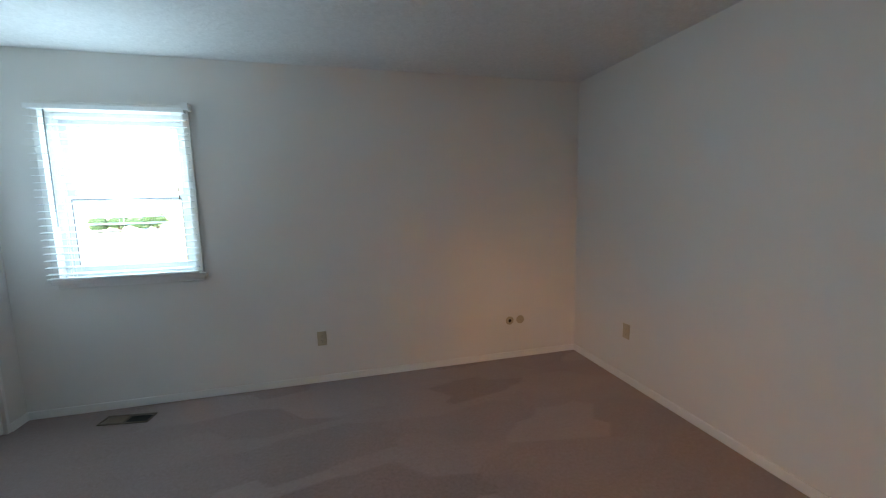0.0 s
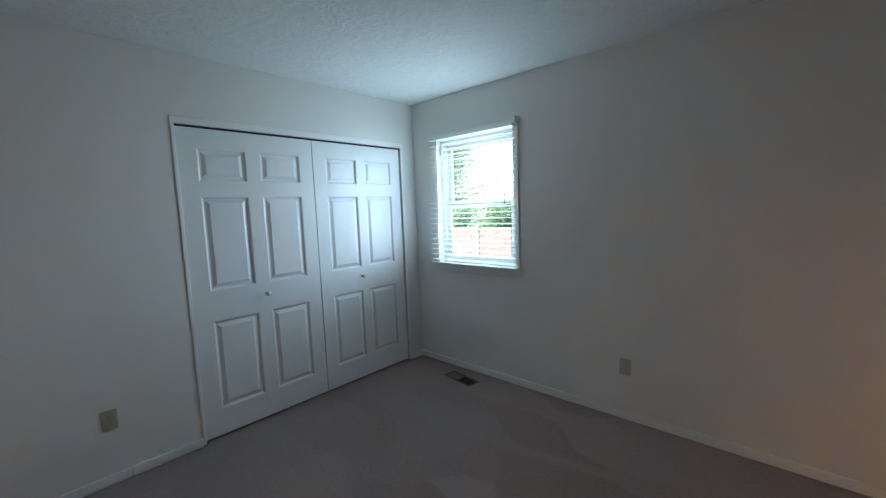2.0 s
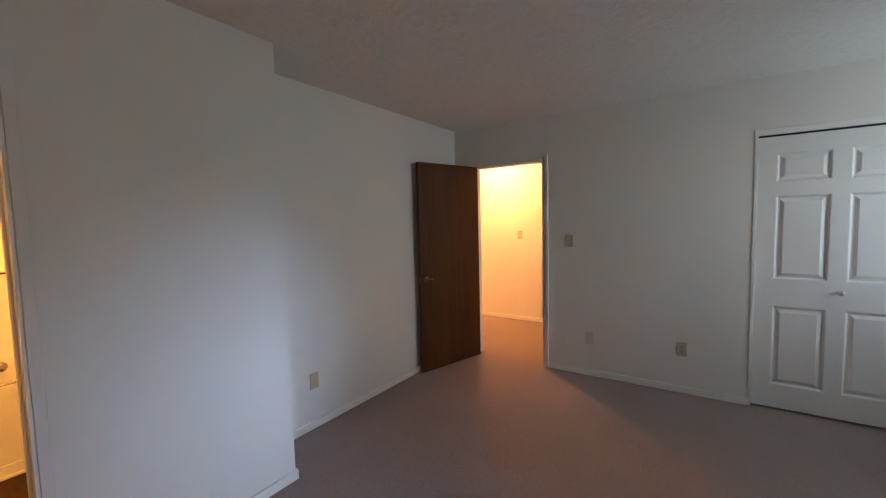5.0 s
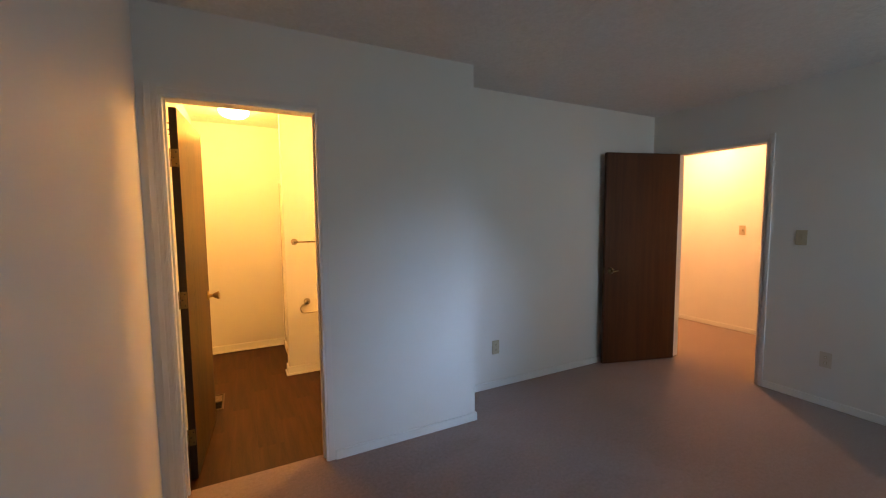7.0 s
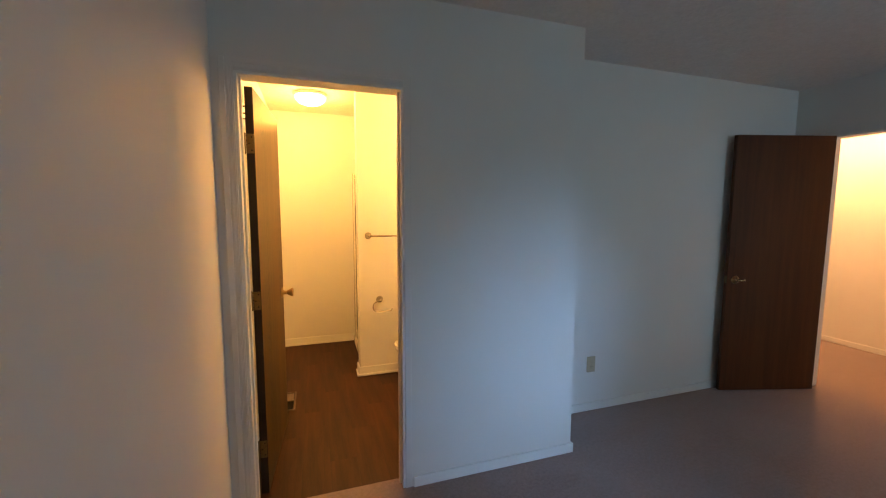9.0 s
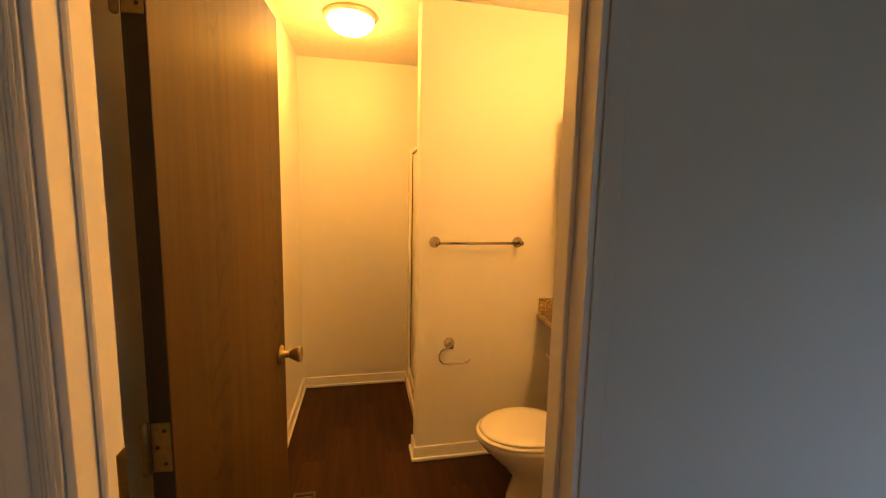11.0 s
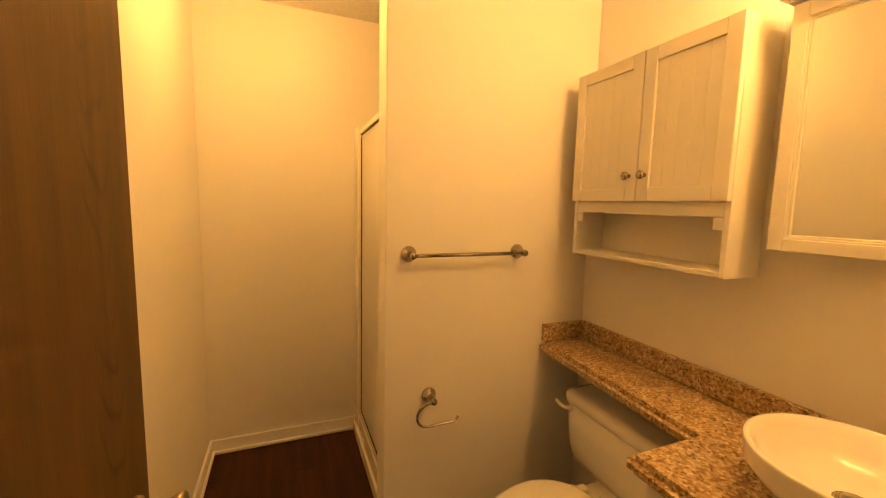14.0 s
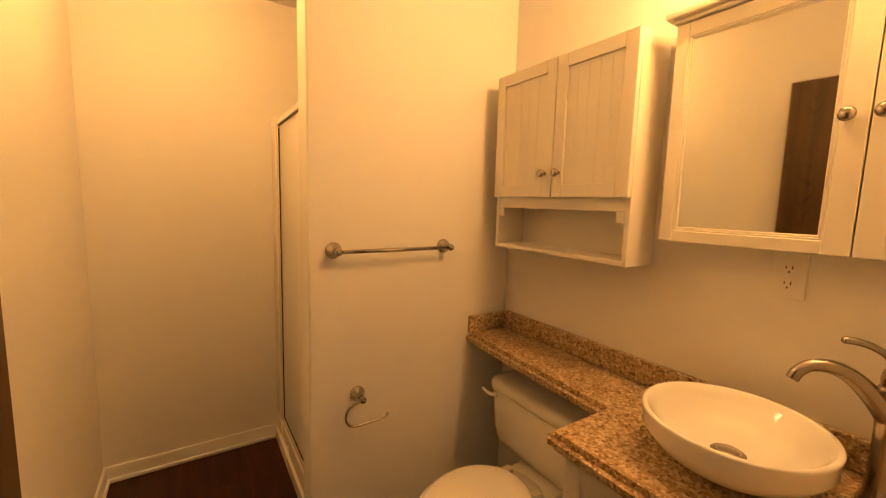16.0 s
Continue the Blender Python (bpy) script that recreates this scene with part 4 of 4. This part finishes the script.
# shower: curb, framed glass front and the surround behind it
SX = 3.418
shower = thing("shower_stall", pose(SX, -6.2, 0), "white shower stall with framed glass front", "shower")
part("curb", box(SX - 0.085, SX + 0.018, BATH_S + 0.001, PART_Y - 0.121, 0.001, 0.150, 0.012, seg=3), ACRYLIC, shower)
part("curb_step", box(SX + 0.019, SX + 0.034, BATH_S + 0.03, PART_Y - 0.121, 0.001, 0.070, 0.005, seg=2), ACRYLIC, shower)
part("pan", box(BATH_W + 0.001, SX - 0.086, BATH_S + 0.001, PART_Y - 0.121, 0.001, 0.06, 0.01), ACRYLIC, shower)
for a in ((BATH_W + 0.001, BATH_W + 0.016, BATH_S + 0.017, PART_Y - 0.137), (BATH_W + 0.001, SX - 0.03, BATH_S + 0.001, BATH_S + 0.016), (BATH_W + 0.001, SX - 0.03, PART_Y - 0.136, PART_Y - 0.121)):
    part("surround_panel", box(*a, 0.061, 1.832, 0.003), ACRYLIC, shower)
FZ0, FZ1, FY0, FY1 = 0.152, 1.785, BATH_S + 0.118, PART_Y - 0.123
part("wall_flange", box(SX - 0.022, SX + 0.020, BATH_S + 0.001, FY0 - 0.002, 0.152, 1.832, 0.008, seg=3), ACRYLIC, shower)
for y0, y1, g in ((FY0, FY0 + 0.016, FY0 + 0.0165), (FY1 - 0.016, FY1, FY1 - 0.0205)):
    part("side_frame", box(SX - 0.016, SX + 0.010, y0, y1, FZ0, FZ1, 0.002), ACRYLIC, shower)
    part("gasket", box(SX + 0.0005, SX + 0.006, g, g + 0.004, FZ0 + 0.03, FZ1 - 0.012), GASKET, shower)
part("header", box(SX - 0.018, SX + 0.012, FY0, FY1, FZ1 + 0.0005, FZ1 + 0.026, 0.002), ACRYLIC, shower)
part("gasket", box(SX + 0.0005, SX + 0.006, FY0 + 0.022, FY1 - 0.022, FZ1 - 0.0045, FZ1 - 0.0005), GASKET, shower)
part("sill_rail", box(SX - 0.016, SX + 0.010, FY0 + 0.017, FY1 - 0.017, FZ0, FZ0 + 0.022, 0.002), ACRYLIC, shower)
part("gasket", box(SX + 0.0005, SX + 0.006, FY0 + 0.022, FY1 - 0.022, FZ0 + 0.0225, FZ0 + 0.0275), GASKET, shower)
g = part("glass_panel", box(SX - 0.006, SX, FY0 + 0.0215, FY1 - 0.0215, FZ0 + 0.028, FZ1 - 0.005), SHOWERGLASS, shower, "shower glass panel, milky to look brightly lit")
g.visible_shadow = False

# towel bar and paper holder on the partition
ROSE = [(0, 0), (0.029, 0), (0.030, 0.004), (0.027, 0.010), (0.017, 0.018), (0.011, 0.030), (0.010, 0.048), (0.013, 0.054), (0.014, 0.062), (0.011, 0.070), (0, 0.073)]
bar = thing("towel_bar", pose(3.17, PART_Y, 1.228), "brushed nickel towel bar on the stub wall", "towel bar")
for x in (3.404, 2.941):
    part("mount", lathe(ROSE, 24, pose(x, PART_Y, 1.229, -90, 0, 0)), NICKEL, bar, smooth=True)
part("bar", tube([(3.404, PART_Y + 0.060, 1.229), (2.941, PART_Y + 0.060, 1.229)], 0.0075, 14), NICKEL, bar, smooth=True)
holder = thing("toilet_paper_holder", pose(3.314, PART_Y, 0.669), "empty brushed nickel hook-shaped toilet paper holder", "paper holder")
part("mount", lathe(ROSE, 24, pose(3.314, PART_Y, 0.672, -90, 0, 0)), NICKEL, holder, smooth=True)
yy = PART_Y + 0.062
pts = curve_points([(3.312, yy, 0.668), (3.345, yy, 0.664), (3.372, yy, 0.645), (3.379, yy, 0.615), (3.368, yy, 0.590), (3.345, yy, 0.578), (3.30, yy, 0.578), (3.25, yy, 0.579), (3.222, yy, 0.583), (3.212, yy, 0.597)], 6)
part("hook", tube(pts, 0.0048, 10), NICKEL, holder, smooth=True)

# toilet
TY = -5.268
toilet = thing("toilet", pose(2.95, TY, 0), "white porcelain two-piece toilet with closed lid", "toilet")


def egg(x0, x1, half, z, n=40, power=2.0):
    """An egg-shaped outline from back x0 to front x1."""
    out, cx = [], x0 + (x1 - x0) * 0.45
    for i in range(n):
        a = 2 * math.pi * i / n
        c, s = math.cos(a), math.sin(a)
        rx = (x1 - cx) if c > 0 else (cx - x0)
        k = 2 / power
        out.append((cx + rx * math.copysign(abs(c) ** k, c), TY + half * math.copysign(abs(s) ** k, s), z))
    return out


part("bowl", loft([egg(2.80, 3.12, 0.105, 0.001), egg(2.80, 3.11, 0.100, 0.06), egg(2.79, 3.08, 0.098, 0.16), egg(2.79, 3.15, 0.130, 0.24), egg(2.78, 3.23, 0.165, 0.32),
                   egg(2.78, 3.262, 0.178, 0.362), egg(2.78, 3.266, 0.180, 0.378), egg(2.79, 3.255, 0.172, 0.3855)]), PORCELAIN, toilet, smooth=True)
part("seat", loft([egg(2.84, 3.262, 0.172, 0.386), egg(2.835, 3.268, 0.177, 0.390), egg(2.835, 3.268, 0.177, 0.396), egg(2.84, 3.262, 0.173, 0.4005)]), SEATPLASTIC, toilet, smooth=True)
part("lid", loft([egg(2.85, 3.248, 0.161, 0.401), egg(2.845, 3.252, 0.165, 0.404), egg(2.845, 3.252, 0.165, 0.411), egg(2.855, 3.238, 0.154, 0.416), egg(2.90, 3.18, 0.11, 0.419)]), SEATPLASTIC, toilet, "closed white plastic lid", smooth=True)
for dy in (-0.075, 0.075):
    part("seat_hinge", box(2.822, 2.860, TY + dy - 0.016, TY + dy + 0.016, 0.3845, 0.406, 0.006, seg=3), SEATPLASTIC, toilet, smooth=True)


def slab_ring(x0, x1, y0, y1, z, r=0.04, n=6):
    out = []
    for cx, cy, a0 in ((x1 - r, y1 - r, 0), (x0 + r, y1 - r, 90), (x0 + r, y0 + r, 180), (x1 - r, y0 + r, 270)):
        for i in range(n + 1):
            a = radians(a0 + 90 * i / n)
            out.append((cx + r * math.cos(a), cy + r * math.sin(a), z))
    return out


TW = 0.276
part("deck", loft([slab_ring(2.66, 2.86, TY - 0.085, TY + 0.085, 0.300), slab_ring(2.64, 2.885, TY - 0.105, TY + 0.105, 0.350), slab_ring(2.64, 2.89, TY - 0.108, TY + 0.108, 0.374), slab_ring(2.645, 2.885, TY - 0.103, TY + 0.103, 0.3805)]), PORCELAIN, toilet, smooth=True)
part("tank", loft([slab_ring(2.62, 2.730, TY - TW + 0.064, TY + TW - 0.064, 0.381), slab_ring(2.605, 2.746, TY - TW + 0.036, TY + TW - 0.036, 0.393), slab_ring(2.600, 2.758, TY - TW + 0.013, TY + TW - 0.013, 0.425), slab_ring(2.596, 2.766, TY - TW + 0.004, TY + TW - 0.004, 0.470, 0.045),
                   slab_ring(2.594, 2.771, TY - TW + 0.002, TY + TW - 0.002, 0.535, 0.045), slab_ring(2.592, 2.774, TY - TW, TY + TW, 0.634, 0.045)]), PORCELAIN, toilet, smooth=True)
LW = TW + 0.010
part("tank_lid", loft([slab_ring(2.588, 2.777, TY - LW + 0.006, TY + LW - 0.006, 0.6345, 0.045), slab_ring(2.584, 2.784, TY - LW, TY + LW, 0.639, 0.05), slab_ring(2.584, 2.784, TY - LW, TY + LW, 0.666, 0.05),
                       slab_ring(2.590, 2.777, TY - LW + 0.007, TY + LW - 0.007, 0.677, 0.05), slab_ring(2.61, 2.752, TY - LW + 0.035, TY + LW - 0.035, 0.682, 0.05)]), PORCELAIN, toilet, smooth=True)
lev = part("flush_lever", lathe([(0, 0), (0.013, 0), (0.013, 0.008), (0.006, 0.012), (0, 0.012)], 16, pose(2.773, TY - TW + 0.040, 0.614, 0, 90, 0)), SEATPLASTIC, toilet, smooth=True)
part("lever_arm", tube(curve_points([(2.781, TY - TW + 0.043, 0.615), (2.793, TY - TW + 0.030, 0.616), (2.796, TY - TW + 0.002, 0.618), (2.793, TY - TW - 0.022, 0.621)], 5), 0.0075, 10), SEATPLASTIC, lev, smooth=True)

# vanity and counter
VX, VY = 3.035, -4.945
vanity = thing("vanity_cabinet", pose(2.80, -4.64, 0), "white painted vanity cabinet with framed panels under the counter", "cabinet")
part("body", box(BATH_W + 0.001, VX - 0.02, VY, BATH_N - 0.002, 0.09, 0.781, 0.002), CABWHITE, vanity)
part("toe_kick", box(BATH_W + 0.001, VX - 0.08, VY + 0.002, BATH_N - 0.002, 0.001, 0.089), CABWHITE, vanity)


def framed(name, x, y0, y1, z0, z1, parent, rail=0.045, thick=0.018, panel_back=0.008, knob=None):
    bm = box(x, x + thick, y0, y0 + rail, z0, z1, 0.0015)
    box(x, x + thick, y1 - rail, y1, z0, z1, 0.0015, bm=bm), box(x, x + thick, y0 + rail, y1 - rail, z0, z0 + rail, 0.0015, bm=bm), box(x, x + thick, y0 + rail, y1 - rail, z1 - rail, z1, 0.0015, bm=bm)
    d = part(name, bm, CABWHITE, parent)
    part("panel", box(x + 0.001, x + thick - panel_back, y0 + rail, y1 - rail, z0 + rail, z1 - rail), CABWHITE, d)
    return d


framed("drawer_front", VX - 0.0195, VY + 0.012, BATH_N - 0.012, 0.605, 0.765, vanity)
framed("door", VX - 0.0195, VY + 0.012, -4.635, 0.105, 0.590, vanity)
framed("door", VX - 0.0195, -4.631, BATH_N - 0.012, 0.105, 0.590, vanity)

CZ0, CZ1, CX = 0.783, 0.833, 3.078
top = thing("countertop", pose(2.80, -4.95, CZ0), "gold and brown speckled granite-look countertop over vanity and toilet", "countertop")
WB = BATH_W + 0.001
part("slab", prism([(WB, PART_Y + 0.001), (2.802, PART_Y + 0.001), (2.850, -4.968), (CX - 0.012, -4.968), (CX, -4.956), (CX, BATH_N - 0.002), (WB, BATH_N - 0.002)], CZ0, CZ1, 0.018, 8), GRANITE, top)
part("backsplash", box(WB, WB + 0.020, PART_Y + 0.0215, BATH_N - 0.002, CZ1 + 0.0005, 0.912, 0.003), GRANITE, top)
part("side_splash", box(WB, 2.796, PART_Y + 0.001, PART_Y + 0.021, CZ1 + 0.0005, 0.909, 0.003), GRANITE, top)

# vessel sink
SCX, SCY, SR = 2.834, -4.652, 0.179
sink = thing("vessel_sink", pose(SCX, SCY, CZ1), "round white porcelain vessel sink on the counter", "sink")
outer = [(0.075, 0.001), (0.080, 0.004), (0.115, 0.018), (0.155, 0.048), (0.178, 0.080), (SR - 0.002, 0.110), (SR, 0.117), (SR - 0.002, 0.1205), (SR - 0.008, 0.121), (SR - 0.013, 0.118)]
inner = [(SR - 0.022, 0.103), (SR - 0.045, 0.072), (0.115, 0.052), (0.070, 0.039), (0.034, 0.0345)]
part("bowl", lathe(outer + inner, 64), PORCELAIN, sink, world=False, smooth=True)
d = part("drain", lathe([(0, 0.0350), (0.033, 0.0350), (0.034, 0.0375), (0.029, 0.0385), (0, 0.0385)], 28), NICKEL, sink, "brushed metal pop-up drain", world=False, smooth=True)
part("stopper", lathe([(0, 0.0385), (0.024, 0.0390), (0.025, 0.0420), (0.020, 0.0450), (0, 0.0465)], 24), NICKEL, d, world=False, smooth=True)

# tall vessel faucet
fx, fy = 2.698, -4.444
faucet = thing("faucet", pose(fx, fy, CZ1), "tall brushed nickel vessel faucet with curved spout", "faucet")
part("body", lathe([(0, 0.0), (0.031, 0.0), (0.031, 0.006), (0.024, 0.016), (0.020, 0.05), (0.0195, 0.12), (0.021, 0.18), (0.024, 0.215), (0.0245, 0.238), (0.021, 0.245), (0, 0.247)], 28), NICKEL, faucet, world=False, smooth=True)
ux, uy = 0.615, -0.788
sp = [(0.0, 0.178), (0.026, 0.214), (0.060, 0.250), (0.095, 0.269), (0.130, 0.269), (0.152, 0.253), (0.161, 0.235)]
part("spout", tube(curve_points([(ux * r, uy * r, z) for r, z in sp], 6), [0.021 - 0.0095 * min(1, i / 26) for i in range(37)], 16), NICKEL, faucet, world=False, smooth=True)
hd = part("handle", lathe([(0, 0.247), (0.020, 0.248), (0.0215, 0.258), (0.019, 0.275), (0.010, 0.285), (0, 0.287)], 24), NICKEL, faucet, world=False, smooth=True)
lv = [(0.0, 0.277), (0.016, 0.303), (0.040, 0.319), (0.066, 0.327), (0.090, 0.328)]
part("lever", tube(curve_points([(ux * r, uy * r, z) for r, z in lv], 6), [0.010, 0.0095, 0.009, 0.0085, 0.008, 0.0078, 0.0075] + [0.0072] * 10 + [0.0075] * 7 + [0.005], 12), NICKEL, hd, world=False, smooth=True)

# cabinet over the toilet
cab = thing("wall_cabinet", pose(2.65, -5.305, 1.229), "white beadboard wall cabinet with open shelf over toilet", "cabinet")
X0, X1, Y0, Y1, Z0, Z1 = BATH_W + 0.001, 2.722, -5.611, -5.003, 1.228, 1.921
for y in (Y0, Y1 - 0.016):
    part("side", box(X0, X1, y, y + 0.016, Z0, Z1, 0.0015), CABWHITE, cab)
part("top", box(X0, X1, Y0 + 0.0165, Y1 - 0.0165, Z1 - 0.016, Z1 - 0.0005), CABWHITE, cab)
part("bottom_shelf", box(X0, X1 - 0.002, Y0 + 0.0165, Y1 - 0.0165, Z0 + 0.001, Z0 + 0.017, 0.0015), CABWHITE, cab)
part("middle_shelf", box(X0, X1 - 0.022, Y0 + 0.0165, Y1 - 0.0165, 1.425, 1.441), CABWHITE, cab)
part("back", box(X0, X0 + 0.005, Y0 + 0.0165, Y1 - 0.0165, Z0 + 0.018, 1.424), CABWHITE, cab)
part("apron", box(X1 - 0.018, X1 - 0.002, Y0 + 0.0165, Y1 - 0.0165, 1.396, 1.4375, 0.001), CABWHITE, cab)
for y0, y1 in ((Y0 + 0.0165, Y0 + 0.046), (Y1 - 0.046, Y1 - 0.0165)):
    part("bracket", box(X1 - 0.018, X1 - 0.002, y0, y1, 1.360, 1.3955, 0.002), CABWHITE, cab)
for y0, y1, ky in ((Y0 + 0.001, -5.3025, -5.333), (-5.2995, Y1 - 0.001, -5.270)):
    d = framed("door", X1 + 0.001, y0, y1, 1.439, Z1 - 0.001, cab, 0.044, 0.017, 0.009)
    n_bead = 5
    for i in range(n_bead):
        w = (y1 - y0 - 0.088) / n_bead
        a = y0 + 0.044 + i * w
        part("bead_board", box(X1 + 0.0070, X1 + 0.0098, a + 0.0007, a + w - 0.0007, 1.4835, Z1 - 0.0455, 0.0013), CABWHITE, d)
    part("knob", lathe([(0, 0), (0.007, 0), (0.005, 0.008), (0.006, 0.012), (0.0135, 0.017), (0.0145, 0.023), (0.009, 0.028), (0, 0.029)], 20, pose(X1 + 0.018, ky, 1.523, 0, 90, 0)), NICKEL, d, "brushed nickel knob", smooth=True)

# mirrored medicine cabinet
mc = thing("medicine_cabinet", pose(2.62, -4.64, 1.318), "white framed medicine cabinet with mirrored doors", "cabinet")
MX, MY0, MY1, MZ0, MZ1 = 2.654, -4.936, BATH_N - 0.004, 1.318, 1.912
part("case", box(BATH_W + 0.001, MX, MY0 + 0.006, MY1, MZ0 + 0.006, MZ1, 0.002), CABWHITE, mc)
part("crown", box(BATH_W + 0.001, MX + 0.045, MY0 - 0.024, MY1, MZ1 + 0.012, MZ1 + 0.030, 0.004, seg=2), CABWHITE, mc)
part("crown_cove", box(BATH_W + 0.001, MX + 0.030, MY0 - 0.010, MY1, MZ1 + 0.0005, MZ1 + 0.0115, 0.004, seg=2), CABWHITE, mc)


def mirror_door(y0, y1, knob_y, w0, w1):
    """A framed leaf with stiles w0 and w1 wide; its glass sits a little out of true behind the beads."""
    z0, z1, x, w, wt = MZ0, MZ1 - 0.004, MX + 0.001, 0.031, 0.037
    d = part("door", box(x, x + 0.0025, y0 + 0.002, y1 - 0.002, z0 + 0.002, z1 - 0.002), CABWHITE, mc)
    for a in ((y0, y0 + w0, z0, z1), (y1 - w1, y1, z0, z1), (y0 + w0, y1 - w1, z0, z0 + w), (y0 + w0, y1 - w1, z1 - wt, z1)):
        part("frame_rail", box(x + 0.0005, x + 0.022, *a, 0.002), CABWHITE, d)
    for off, hgt in ((0.0, 0.020), (0.0055, 0.0175)):
        u0, u1, v0, v1, t = y0 + w0 + off, y1 - w1 - off, z0 + w + off, z1 - wt - off, 0.0048
        for a in ((u0, u0 + t, v0, v1), (u1 - t, u1, v0, v1), (u0 + t, u1 - t, v0, v0 + t), (u0 + t, u1 - t, v1 - t, v1)):
            part("bead", box(x + 0.001, x + hgt, *a, 0.0015), CABWHITE, d)
    wide, tall = (y1 - w1 - y0 - w0) / 2 - 0.004, (z1 - z0 - w - wt) / 2 - 0.004
    bm = box(-0.0015, 0.0015, -wide, wide, -tall, tall)
    bm.transform(pose(x + 0.0105, (y0 + w0 + y1 - w1) / 2, (z0 + w + z1 - wt) / 2, 0, 0.65, 0.45))
    part("mirror", bm, MIRROR, d, "clear mirror glass")
    part("knob", lathe([(0, 0), (0.007, 0), (0.005, 0.008), (0.006, 0.012), (0.0140, 0.017), (0.0150, 0.023), (0.009, 0.028), (0, 0.029)], 20, pose(x + 0.022, knob_y, 1.610, 0, 90, 0)), NICKEL, d, "brushed nickel knob", smooth=True)


mirror_door(MY0, -4.5375, -4.567, 0.034, 0.045)
mirror_door(-4.5345, MY1, -4.514, 0.045, 0.031)
outlet(on_wall(BATH_W, -4.657, 1.250, "east"), PLATETAN, "off-white duplex outlet on the wall below the mirror")

# dark vinyl planks
floor_bath = structure("floor_bath", box(BATH_W, E_X, BATH_S, BUMP_Y - 0.086, -0.03, -0.0045), DARK, "bathroom floor of dark brown wood-look vinyl planks", "floor")
rnd = random.Random(9)
PW, PL = 0.152, 0.914
x, col = BATH_W + 0.0, 0
shared = {}
while x < E_X - 0.001:
    x1 = min(x + PW, E_X)
    y = BATH_S - (0.3 * ((col * 2) % 3))
    while y < BUMP_Y - 0.086:
        a, b = max(y, BATH_S), min(y + PL, BATH_N if x1 < BD0 or x > BD1 else BUMP_Y - 0.086)
        if b - a > 0.01:
            key = (round(x1 - x, 4), round(b - a, 4))
            if key not in shared:
                bm = box(-key[0] / 2, key[0] / 2, -key[1] / 2, key[1] / 2, -0.004, 0.0, 0.0002)
                ob = part("plank", bm, VINYL, floor_bath, world=False)
                shared[key] = ob.data
            else:
                ob = new("plank", shared[key])
                ob.parent = floor_bath
            ob.matrix_basis = pose((x + x1) / 2, (a + b) / 2, 0.0)
        y += PL
    x, col = x1, col + 1
